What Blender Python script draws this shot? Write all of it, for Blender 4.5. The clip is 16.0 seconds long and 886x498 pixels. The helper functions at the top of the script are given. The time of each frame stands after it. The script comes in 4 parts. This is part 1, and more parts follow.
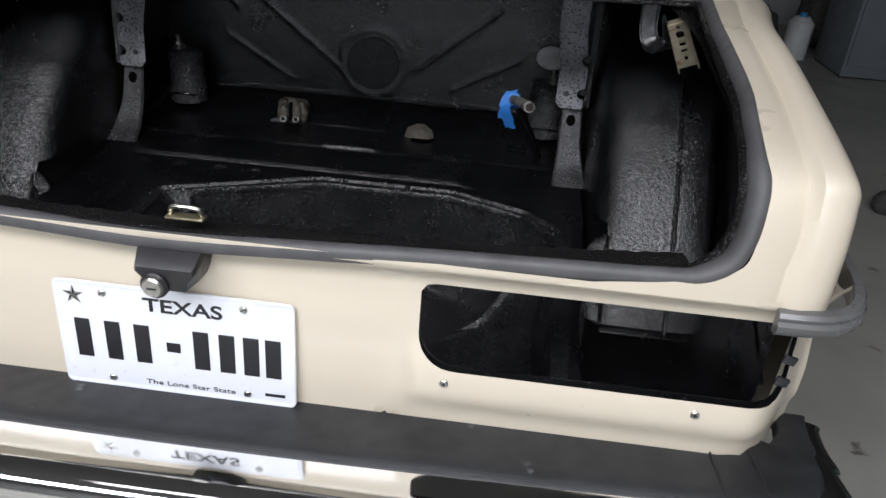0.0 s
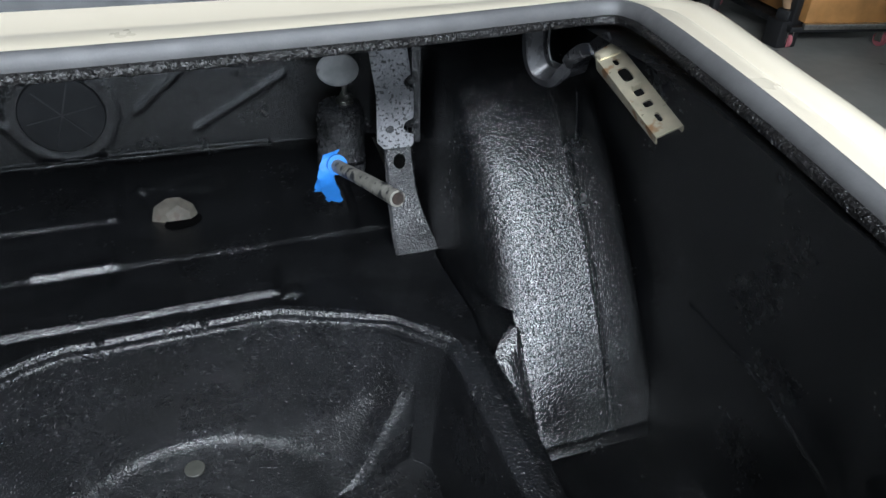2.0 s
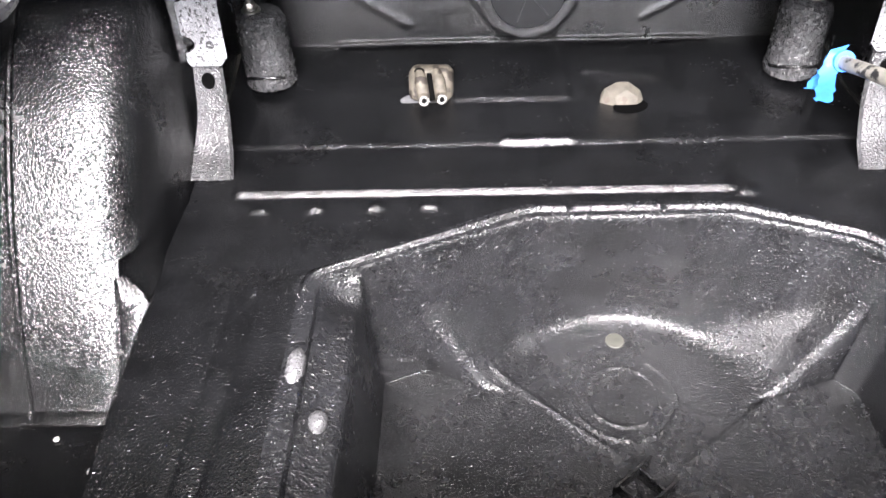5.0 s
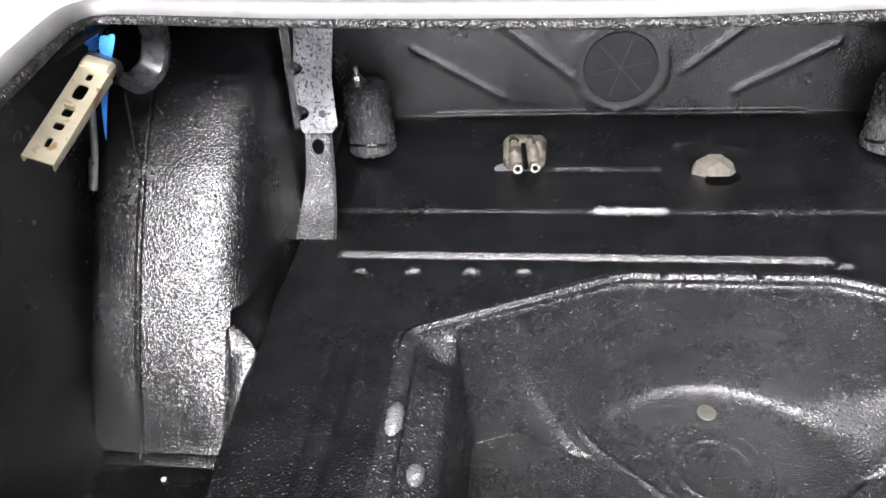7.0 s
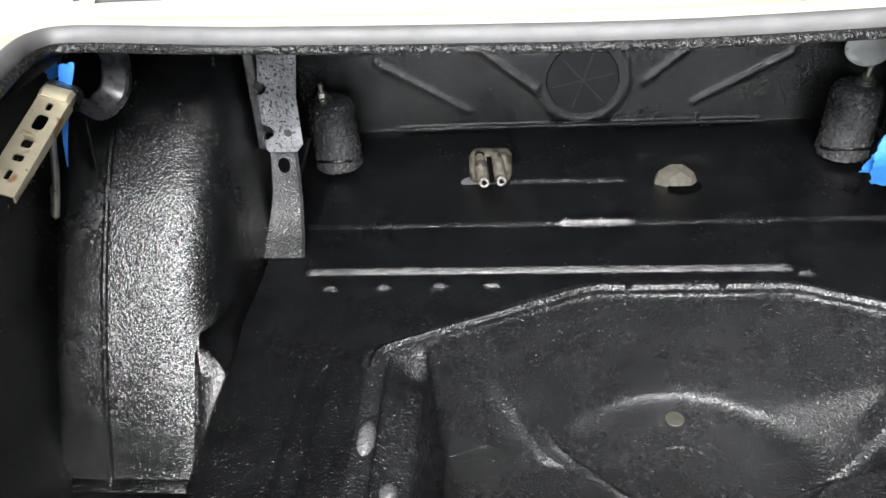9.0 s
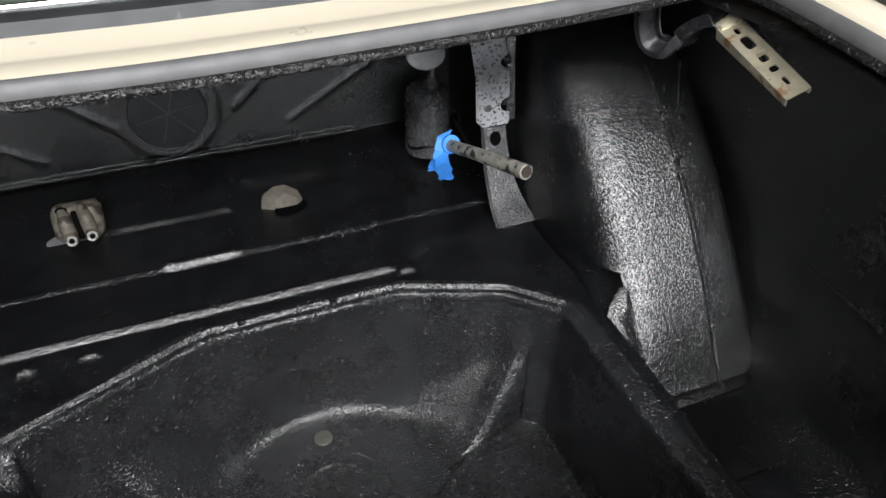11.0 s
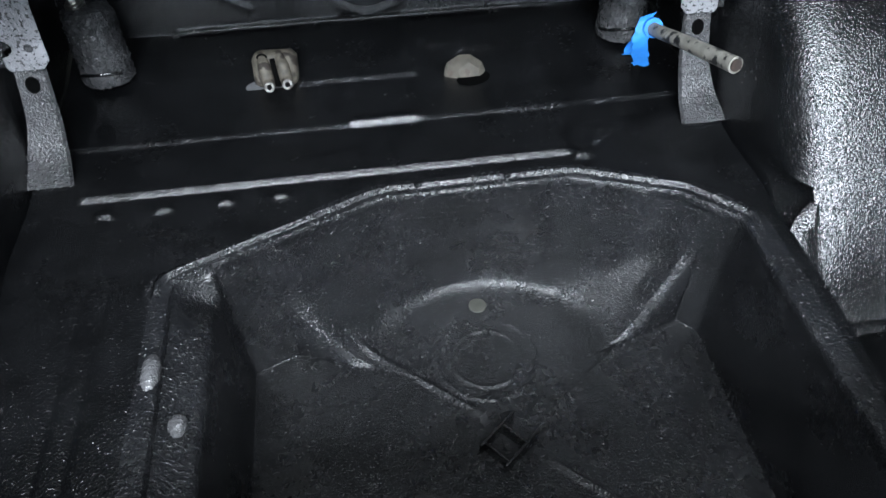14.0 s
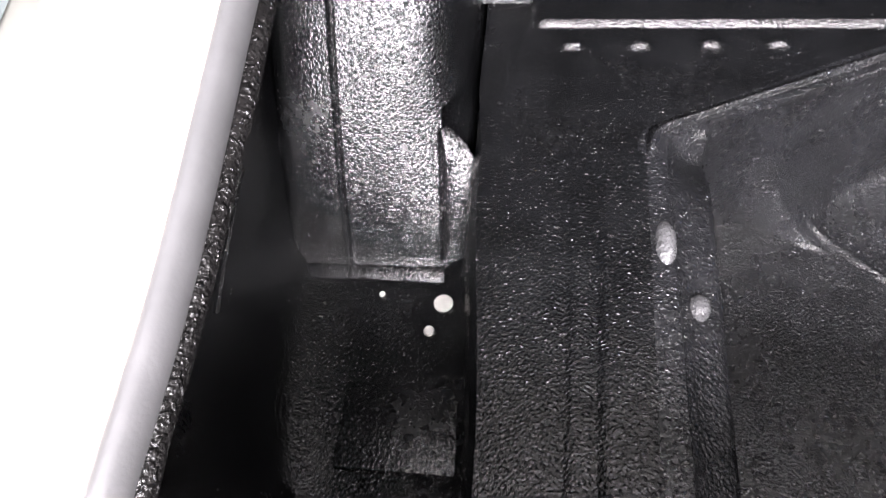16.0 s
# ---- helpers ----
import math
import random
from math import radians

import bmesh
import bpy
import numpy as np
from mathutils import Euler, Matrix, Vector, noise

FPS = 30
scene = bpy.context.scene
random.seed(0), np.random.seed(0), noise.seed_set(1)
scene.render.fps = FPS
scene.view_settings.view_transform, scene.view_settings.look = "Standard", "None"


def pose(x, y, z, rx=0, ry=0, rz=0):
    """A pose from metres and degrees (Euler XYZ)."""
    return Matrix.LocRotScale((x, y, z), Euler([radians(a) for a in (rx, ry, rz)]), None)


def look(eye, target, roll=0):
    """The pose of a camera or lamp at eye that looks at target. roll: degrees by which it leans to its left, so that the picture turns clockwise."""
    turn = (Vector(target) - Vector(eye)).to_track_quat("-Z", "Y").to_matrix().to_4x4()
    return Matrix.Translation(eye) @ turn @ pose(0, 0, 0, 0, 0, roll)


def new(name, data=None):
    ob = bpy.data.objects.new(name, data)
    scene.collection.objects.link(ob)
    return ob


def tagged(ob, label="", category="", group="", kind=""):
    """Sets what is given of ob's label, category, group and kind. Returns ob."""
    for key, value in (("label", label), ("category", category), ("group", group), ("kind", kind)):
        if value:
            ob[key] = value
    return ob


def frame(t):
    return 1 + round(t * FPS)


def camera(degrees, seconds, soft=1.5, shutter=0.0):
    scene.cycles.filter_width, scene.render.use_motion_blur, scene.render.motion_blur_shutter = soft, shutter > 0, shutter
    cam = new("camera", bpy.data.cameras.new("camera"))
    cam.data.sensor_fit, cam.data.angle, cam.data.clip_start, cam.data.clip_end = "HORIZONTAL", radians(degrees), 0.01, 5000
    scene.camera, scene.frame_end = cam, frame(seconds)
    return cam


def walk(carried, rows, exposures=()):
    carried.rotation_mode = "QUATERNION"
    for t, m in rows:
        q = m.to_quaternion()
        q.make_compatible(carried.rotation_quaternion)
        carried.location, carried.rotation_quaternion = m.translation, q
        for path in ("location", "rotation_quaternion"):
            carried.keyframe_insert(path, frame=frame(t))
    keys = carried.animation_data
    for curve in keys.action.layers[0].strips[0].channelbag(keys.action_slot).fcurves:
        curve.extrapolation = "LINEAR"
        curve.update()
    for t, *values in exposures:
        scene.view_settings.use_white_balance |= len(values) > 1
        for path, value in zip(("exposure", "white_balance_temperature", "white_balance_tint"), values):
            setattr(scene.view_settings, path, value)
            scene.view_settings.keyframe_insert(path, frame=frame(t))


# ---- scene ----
cam = camera(62.1, 16.0)
PATH = [
    (0, (0.379, -0.723, 1.202), (0.245, 1.03, 0.249), 4.3),
    (0.2, (0.297, -0.657, 1.231), (0.284, 1.09, 0.257), 4.8),
    (0.5, (0.224, -0.595, 1.24), (0.392, 1.147, 0.271), 6.2),
    (1, (0.191, -0.449, 1.222), (0.608, 1.24, 0.236), 8.8),
    (1.5, (0.196, -0.238, 1.212), (0.68, 1.378, 0.139), 6.5),
    (2, (0.164, -0.108, 1.24), (0.818, 1.422, 0.13), 3.8),
    (2.2, (0.124, -0.094, 1.252), (0.84, 1.428, 0.17), 2.5),
    (2.5, (0.018, -0.091, 1.27), (0.883, 1.356, 0.193), 2.0),
    (3, (0.002, -0.052, 1.232), (0.698, 1.399, 0.044), 0.3),
    (3.5, (-0.039, -0.04, 1.199), (0.291, 1.46, -0.082), 2.0),
    (4, (-0.065, -0.061, 1.21), (0.064, 1.434, -0.113), -1.1),
    (4.5, (-0.119, -0.092, 1.208), (-0.044, 1.416, -0.104), -0.0),
    (5, (-0.125, -0.102, 1.219), (-0.19, 1.41, -0.089), -2.4),
    (5.2, (-0.149, -0.107, 1.223), (-0.252, 1.415, -0.07), -2.8),
    (7.3, (-0.166, -0.138, 1.24), (-0.47, 1.473, 0.094), -4.9),
    (7.5, (-0.17, -0.137, 1.251), (-0.514, 1.462, 0.1), -5.4),
    (8, (-0.173, -0.15, 1.254), (-0.556, 1.447, 0.112), -6.4),
    (8.5, (-0.17, -0.144, 1.255), (-0.502, 1.467, 0.116), -6.4),
    (9, (-0.155, -0.133, 1.253), (-0.331, 1.496, 0.106), -4.3),
    (9.5, (-0.125, -0.123, 1.256), (-0.122, 1.505, 0.096), -2.6),
    (10, (-0.088, -0.114, 1.266), (0.159, 1.49, 0.097), -1.1),
    (10.2, (-0.071, -0.126, 1.254), (0.267, 1.474, 0.103), -0.9),
    (12.3, (0.062, -0.07, 1.276), (0.894, 1.319, 0.102), 3.3),
    (12.5, (0.05, -0.077, 1.277), (0.896, 1.309, 0.109), 3.7),
    (13, (0.047, -0.084, 1.292), (0.808, 1.348, 0.121), 1.7),
    (13.5, (-0.014, -0.099, 1.284), (0.508, 1.433, 0.109), 1.2),
    (14, (-0.053, -0.109, 1.258), (0.142, 1.315, -0.132), -1.1),
    (14.5, (-0.184, -0.113, 1.24), (-0.182, 1.256, -0.219), 1.9),
    (15, (-0.353, -0.101, 1.22), (-0.289, 1.218, -0.283), 5.6),
    (15.5, (-0.443, -0.066, 1.211), (-0.494, 1.205, -0.333), 2.2),
    (16, (-0.471, 0.031, 1.238), (-0.745, 1.06, -0.455), -10.3),
]
EXPOSURES = [(0, -1.07, 6100, 14), (1, -0.8, 6000, 10), (1.5, -0.24, 5300, 6), (2, 0.15, 5700, 7), (2.5, 0.54, 5800, 8), (3, 0.85, 5600, 6), (3.6, 1.51, 5350, 9), (5, 2.6, 6500, 18), (5.4, 2.62, 6500, 18), (7.3, 1.83, 6400, 14), (9, 1.21, 6400, 10), (10, 0.67, 6400, 10), (12.5, 0.30, 6150, 11), (13, 0.30, 6100, 10), (13.5, 0.32, 6200, 11), (14, 0.77, 5700, 7), (14.5, 1.72, 5900, 13), (15, 2.04, 6000, 18), (15.5, 2.23, 6200, 20), (16, 1.9, 6400, 20)]
walk(cam, [(t, look(eye, target, roll)) for t, eye, target, roll in PATH], EXPOSURES)

# ---- world and light ----
world = bpy.data.worlds.new("world")
scene.world = world
world.use_nodes = True
wn = world.node_tree
sky = wn.nodes.new("ShaderNodeTexSky")
sky.sky_type = "NISHITA"
sky.sun_disc = False
sky.sun_elevation, sky.sun_rotation = radians(50), radians(200)
wn.links.new(sky.outputs[0], wn.nodes["Background"].inputs[0])
wn.nodes["Background"].inputs[1].default_value = 0.09


def area_lamp(name, m, sx, sy, watts, colour):
    data = bpy.data.lights.new(name, "AREA")
    data.shape, data.size, data.size_y, data.energy, data.color = "RECTANGLE", sx, sy, watts, colour
    ob = new(name, data)
    ob.matrix_world = m
    return tagged(ob, kind="structure")


# daylight through the open garage door behind the car
area_lamp("door_daylight", look((0, -5.0, 1.75), (0, 0, 1.0)), 3.6, 1.7, 112, (0.96, 0.985, 1.0))
# unseen fill lamps added under the ceiling: a bank behind the tail, one row over it
area_lamp("added_fill_bank", look((-.5, -2.25, 2.93), (-.5, -2.25, 0)), 4.0, 1.1, 430, (1.0, 0.99, 0.975))
area_lamp("added_fill_row", look((0, -0.6, 2.93), (0, -0.6, 0)), 2.4, 0.3, 15, (1.0, 0.98, 0.95))


# ---- materials ----
def material(name, colour, rough=0.5, metal=0.0, spec=0.5, grain=0.0, grain_scale=300.0, mottle=0.15, mottle_scale=9.0,
             rough_var=0.1, wave=0.0, wave_scale=20.0, coat=0.0, stain=None, stain_scale=14.0, stain_cut=0.62, bump_dist=0.002, detail=3.0, speck=None, speck_cut=0.72):
    mat = bpy.data.materials.new(name)
    mat.use_nodes = True
    nt = mat.node_tree
    b = nt.nodes["Principled BSDF"]
    tc = nt.nodes.new("ShaderNodeTexCoord")

    def noise_tex(scale, detail=4.0):
        n = nt.nodes.new("ShaderNodeTexNoise")
        n.inputs["Scale"].default_value, n.inputs["Detail"].default_value = scale, detail
        nt.links.new(tc.outputs["Object"], n.inputs["Vector"])
        return n.outputs["Fac"]

    def ramp(fac, lo, hi, p0, p1):
        r = nt.nodes.new("ShaderNodeMapRange")
        r.inputs["From Min"].default_value, r.inputs["From Max"].default_value = p0, p1
        r.inputs["To Min"].default_value, r.inputs["To Max"].default_value = lo, hi
        nt.links.new(fac, r.inputs["Value"])
        return r.outputs[0]

    def mix(fac, a, c):
        m = nt.nodes.new("ShaderNodeMix")
        m.data_type = "RGBA"
        nt.links.new(fac, m.inputs["Factor"])
        for sock, v in ((m.inputs["A"], a), (m.inputs["B"], c)):
            if isinstance(v, tuple):
                sock.default_value = (*v, 1)
            else:
                nt.links.new(v, sock)
        return m.outputs["Result"]

    dark = tuple(c * (1 - mottle) for c in colour)
    light = tuple(min(1, c * (1 + mottle)) for c in colour)
    col = mix(ramp(noise_tex(mottle_scale, 5), 0, 1, 0.3, 0.7), dark, light)
    if stain:
        col = mix(ramp(noise_tex(stain_scale, 6), 0, 1, stain_cut, stain_cut + 0.06), col, stain)
    if speck:
        col = mix(ramp(noise_tex(grain_scale * 1.25, 1.0), 0, 1, speck_cut, speck_cut + 0.03), col, speck)
    nt.links.new(col, b.inputs["Base Color"])
    nt.links.new(ramp(noise_tex(mottle_scale * 3), max(0.02, rough - rough_var), min(1, rough + rough_var), 0.3, 0.7), b.inputs["Roughness"])
    b.inputs["Metallic"].default_value = metal
    b.inputs["Specular IOR Level"].default_value = spec
    b.inputs["Coat Weight"].default_value = coat
    b.inputs["Coat Roughness"].default_value = 0.08
    last = None
    for amount, scale, dist in ((grain, grain_scale, bump_dist), (wave, wave_scale, 0.012)):
        if amount:
            bump = nt.nodes.new("ShaderNodeBump")
            bump.inputs["Strength"].default_value, bump.inputs["Distance"].default_value = amount, dist
            nt.links.new(noise_tex(scale, detail), bump.inputs["Height"])
            if last:
                nt.links.new(last.outputs[0], bump.inputs["Normal"])
            last = bump
    if last:
        nt.links.new(last.outputs[0], b.inputs["Normal"])
    return mat


def coat_material(name, colour, rough, spec=0.5, grain=0.005, relief=0.0012, drops=0.75, drop_cut=0.55, rough_var=0.07, stain=None, stain_cut=0.6, fine=0.10):
    """Sprayed coating: pebbled skin with stray drops, patches of gloss and a faint wave of the sheet below."""
    mat = bpy.data.materials.new(name)
    mat.use_nodes = True
    nt = mat.node_tree
    b = nt.nodes["Principled BSDF"]
    tc = nt.nodes.new("ShaderNodeTexCoord")

    def tex(scale, detail=2.0):
        n = nt.nodes.new("ShaderNodeTexNoise")
        n.inputs["Scale"].default_value, n.inputs["Detail"].default_value = scale, detail
        nt.links.new(tc.outputs["Object"], n.inputs["Vector"])
        return n.outputs["Fac"]

    def ramp(fac, p0, p1, lo, hi):
        r = nt.nodes.new("ShaderNodeMapRange")
        for key, v in (("From Min", p0), ("From Max", p1), ("To Min", lo), ("To Max", hi)):
            r.inputs[key].default_value = v
        nt.links.new(fac, r.inputs["Value"])
        return r.outputs[0]

    def plus(a, c):
        m = nt.nodes.new("ShaderNodeMath")
        nt.links.new(a, m.inputs[0])
        nt.links.new(c, m.inputs[1])
        return m.outputs[0]

    def mix(fac, a, c):
        m = nt.nodes.new("ShaderNodeMix")
        m.data_type = "RGBA"
        nt.links.new(fac, m.inputs["Factor"])
        if isinstance(a, tuple):
            m.inputs["A"].default_value = (*a, 1)
        else:
            nt.links.new(a, m.inputs["A"])
        m.inputs["B"].default_value = (*c, 1)
        return m.outputs["Result"]

    col = mix(ramp(tex(16, 5), .35, .65, 0, 1), tuple(c * .7 for c in colour), tuple(c * 1.35 for c in colour))
    if stain:
        col = mix(ramp(tex(190, 3), stain_cut, stain_cut + .05, 0, 1), col, stain)
    nt.links.new(col, b.inputs["Base Color"])
    nt.links.new(ramp(plus(tex(9, 4), ramp(tex(120, 2), 0, 1, -.25, .25)), .3, .7, max(.05, rough - rough_var), rough + rough_var), b.inputs["Roughness"])
    b.inputs["Specular IOR Level"].default_value = spec
    pebble = ramp(tex(1 / grain, 1.5), .25, .75, 0, .8)
    height = plus(plus(pebble, ramp(tex(.75 / grain, 1.0), drop_cut, drop_cut + .13, 0, drops)), ramp(tex(2.4 / grain, 1.0), .3, .7, 0, fine))
    bump = nt.nodes.new("ShaderNodeBump")
    bump.inputs["Strength"].default_value, bump.inputs["Distance"].default_value = 1.0, relief
    nt.links.new(height, bump.inputs["Height"])
    wave = nt.nodes.new("ShaderNodeBump")
    wave.inputs["Strength"].default_value, wave.inputs["Distance"].default_value = .1, .012
    nt.links.new(tex(14, 2), wave.inputs["Height"])
    nt.links.new(bump.outputs[0], wave.inputs["Normal"])
    nt.links.new(wave.outputs[0], b.inputs["Normal"])
    return mat


COAT = coat_material("black_undercoat", (.0045, .0047, .0052), .21, .9, .0029, .00078, drops=.65, drop_cut=.56)
COAT_SATIN = coat_material("black_satin_coat", (.0088, .0091, .0102), .25, .85, .0031, .0011, drops=0.75, drop_cut=.56)
COAT_LIP = coat_material("sprayed_lip_coat", (.007, .0065, .0065), .28, .4, .0031, .0014, drops=1.0)
GREYCOAT = coat_material("grey_oversprayed_steel", (.20, .20, .21), .34, .5, .0042, .0012, stain=(.03, .03, .03), stain_cut=.56)
# paler coat; on the shelf bumps its grey stands in for their highlights
PALE_COAT = coat_material("pale_grey_coat", (.085, .085, .088), .25, .7, .0040, .0010)
# lighter copy of the black coat: light on stay feet and towers, put into colour
LIT_COAT = coat_material("lit_black_coat", (.050, .050, .052), .24, .8, .0034, .0014)
COAT_ROUGH = coat_material("black_sprayed_coat", (.010, .009, .009), .45, .3, .0034, .0026)
# lightless black: stands in for the depth of holes and for the foam's shadow
DEEP_BLACK = material("matt_deep_black", (.003, .003, .003), .9, spec=0.0, mottle=.1)
CREAM = material("cream_paint", (0.67, 0.60, 0.475), 0.32, coat=0.5, mottle=0.03, mottle_scale=4, rough_var=0.05, wave=0.03, wave_scale=6)
SEAL = material("grey_rubber_seal", (0.088, 0.087, 0.089), 0.55, mottle=0.18, mottle_scale=25, grain=0.1, grain_scale=400)
RUBBER = material("black_rubber", (0.020, 0.021, 0.023), 0.5, mottle=0.3, mottle_scale=15, grain=0.12, grain_scale=500, stain=(0.11, 0.11, 0.11), stain_scale=22, stain_cut=0.7)
CHROME = material("chrome", (0.80, 0.80, 0.80), 0.06, metal=1.0, mottle=0.04, rough_var=0.03)
STEEL = material("zinc_steel", (0.55, 0.54, 0.50), 0.35, metal=1.0, mottle=0.2, mottle_scale=60)
DULLZINC = material("dull_zinc", (.17, .165, .155), .5, metal=.9, mottle=.35, mottle_scale=120, stain=(.05, .045, .04), stain_scale=90, stain_cut=.58)
PLASTIC = material("black_plastic", (0.022, 0.022, 0.024), 0.38, mottle=0.2, mottle_scale=50, grain=0.1, grain_scale=700)
CONCRETE = material("painted_concrete", (0.33, 0.325, 0.295), 0.45, mottle=0.12, mottle_scale=3, grain=0.15, grain_scale=60, stain=(0.10, 0.09, 0.075), stain_scale=9, stain_cut=0.68)
WALL = material("grey_wall_paint", (0.30, 0.31, 0.30), 0.7, mottle=0.06, mottle_scale=2)
CEIL = material("grey_ceiling_paint", (0.20, 0.20, 0.20), 0.8, mottle=0.04)


# ---- mesh helpers ----
def part(name, bm, mat, parent=None, label="", smooth=True):
    me = bpy.data.meshes.new(name)
    bm.to_mesh(me)
    bm.free()
    me.materials.append(mat)
    if smooth:
        me.polygons.foreach_set("use_smooth", [True] * len(me.polygons))
        me.set_sharp_from_angle(angle=radians(42))
    ob = new(name, me)
    if parent:
        ob.parent = parent
    return tagged(ob, label=label)


def empty(name, place=(0, 0, 0)):
    ob = new(name)
    ob.location = place
    ob.empty_display_size = 0.1
    return ob


def grid_bm(rows, close_u=False, close_v=False):
    """A sheet through rows of points."""
    bm = bmesh.new()
    vs = [[bm.verts.new(p) for p in row] for row in rows]
    n, m = len(vs), len(vs[0])
    for i in range(n if close_u else n - 1):
        for j in range(m if close_v else m - 1):
            quad = (vs[i][j], vs[i][(j + 1) % m], vs[(i + 1) % n][(j + 1) % m], vs[(i + 1) % n][j])
            bm.faces.new(quad)
    return bm


def face_up(bm, way=(0, 0, 1)):
    """Turns a sheet's faces so that their mean normal goes along way."""
    bm.normal_update()
    total = sum((f.normal * f.calc_area() for f in bm.faces), Vector())
    if total.dot(Vector(way)) < 0:
        bmesh.ops.reverse_faces(bm, faces=bm.faces)
    return bm


def thicken(bm, depth):
    """Gives a sheet a back, depth metres behind it, and closes the rim."""
    bm.normal_update()
    front = list(bm.faces)
    rim = [e for e in bm.edges if e.is_boundary]
    back = {v: bm.verts.new(v.co - v.normal * depth) for v in list(bm.verts)}
    for f in front:
        bm.faces.new([back[v] for v in reversed(f.verts)])
    for e in rim:
        f = e.link_faces[0]
        a, c = e.verts
        loop = list(f.verts)
        if loop[(loop.index(a) + 1) % len(loop)] is not c:
            a, c = c, a
        bm.faces.new((c, a, back[a], back[c]))
    bm.normal_update()
    return bm


def smooth_path(points, n, closed=False):
    """n points on a Catmull-Rom curve through points."""
    p = np.array(points, float)
    k = len(p) if closed else len(p) - 1
    out = []
    for s in np.linspace(0, k, n, endpoint=not closed):
        i = min(int(s), k - 1)
        u = s - i
        if closed:
            a, b, c, d = (p[(i + o) % len(p)] for o in (-1, 0, 1, 2))
        else:
            a, b, c, d = p[max(i - 1, 0)], p[i], p[i + 1], p[min(i + 2, len(p) - 1)]
        out.append(0.5 * (2 * b + (c - a) * u + (2 * a - 5 * b + 4 * c - d) * u * u + (3 * b - a - 3 * c + d) * u ** 3))
    return np.array(out)


def tube_bm(points, radius, sides=12, n=None, cap=True, flat=1.0):
    """A round bar along a path; radius may be a list."""
    p = smooth_path(points, n or 8 * len(points)) if len(points) > 2 else np.array(points, float)
    rad = np.interp(np.linspace(0, 1, len(p)), np.linspace(0, 1, len(radius)), radius) if isinstance(radius, (list, tuple)) else np.full(len(p), radius)
    tan = np.gradient(p, axis=0)
    up = Vector((0.13, 0.21, 0.97))
    rows = []
    for q, t, r in zip(p, tan, rad):
        t = Vector(t).normalized()
        side = t.cross(up).normalized()
        up2 = side.cross(t)
        rows.append([Vector(q) + float(r) * (float(math.cos(a)) * side + flat * float(math.sin(a)) * up2) for a in np.linspace(0, 2 * math.pi, sides, endpoint=False)])
    bm = grid_bm(rows, close_v=True)
    if cap:
        bm.verts.ensure_lookup_table()
        bm.faces.new([bm.verts[i] for i in range(sides)])
        bm.faces.new([bm.verts[len(bm.verts) - sides + i] for i in reversed(range(sides))])
    bmesh.ops.recalc_face_normals(bm, faces=bm.faces)
    return bm


def box_bm(size, m=None, bevel=0.0, segs=2):
    bm = bmesh.new()
    bmesh.ops.create_cube(bm, size=1.0, matrix=(m or Matrix()) @ Matrix.Diagonal((*size, 1)))
    if bevel:
        bmesh.ops.bevel(bm, geom=list(bm.edges), offset=bevel, segments=segs, affect="EDGES", profile=0.5)
    return bm


def disc_bm(radius, depth, m, sides=28, bevel=0.0):
    """A short round plug with its axis along the pose's z, its base at the pose."""
    prof = [(radius, 0), (radius, depth - bevel), (radius - bevel, depth)] if bevel else [(radius, 0), (radius, depth)]
    rows = [[m @ Vector((r * math.cos(a), r * math.sin(a), h)) for a in np.linspace(0, 2 * math.pi, sides, endpoint=False)] for r, h in prof]
    bm = grid_bm(rows, close_v=True)
    bm.verts.ensure_lookup_table()
    bm.faces.new([bm.verts[i] for i in range(sides)])
    bm.faces.new([bm.verts[len(bm.verts) - sides + i] for i in range(sides)])
    bmesh.ops.recalc_face_normals(bm, faces=bm.faces)
    return bm


def join(*bms):
    """One bmesh out of several."""
    out = bmesh.new()
    for b in bms:
        me = bpy.data.meshes.new("tmp")
        b.to_mesh(me)
        b.free()
        out.from_mesh(me)
        bpy.data.meshes.remove(me)
    return out


def step(v, a, b):
    """0 below a, 1 above b, smooth between (arrays too)."""
    u = np.clip((v - a) / (b - a), 0, 1)
    return u * u * (3 - 2 * u)


# ---- garage ----
ground = part("ground", face_up(grid_bm([[(x, y, 0) for x in np.linspace(-40, 40, 9)] for y in np.linspace(-40, 40, 9)])), CONCRETE)
tagged(ground, "grey-green painted concrete garage floor with dark stains", "floor", kind="structure")


def wall(name, sx, sy, sz, x, y, z, mat, label):
    ob = part(name, box_bm((sx, sy, sz), pose(x, y, z)), mat, smooth=False)
    return tagged(ob, label, "wall", kind="structure")


wall("wall_north", 11.2, 0.2, 3.0, 0, 6.6, 1.5, WALL, "grey painted garage wall ahead of the car")
wall("wall_east", 0.2, 11.6, 3.0, 5.7, 0.7, 1.5, WALL, "grey painted garage side wall")
wall("wall_west", 0.2, 11.6, 3.0, -5.7, 0.7, 1.5, WALL, "pale grey painted garage side wall")
wall("wall_south_east", 3.3, 0.2, 3.0, 3.95, -5.2, 1.5, WALL, "garage wall beside the open door")
wall("wall_south_west", 3.3, 0.2, 3.0, -3.95, -5.2, 1.5, WALL, "garage wall beside the open door")
wall("wall_south_lintel", 4.6, 0.2, 0.4, 0, -5.2, 2.8, WALL, "lintel over the open garage door")
tagged(wall("ceiling", 11.6, 12.2, 0.12, 0, 0.7, 3.08, CEIL, "grey garage ceiling"), category="ceiling")


# ---- the car ----
car = tagged(empty("car"), "cream sedan with its boot lid off and boot sprayed black", "car")

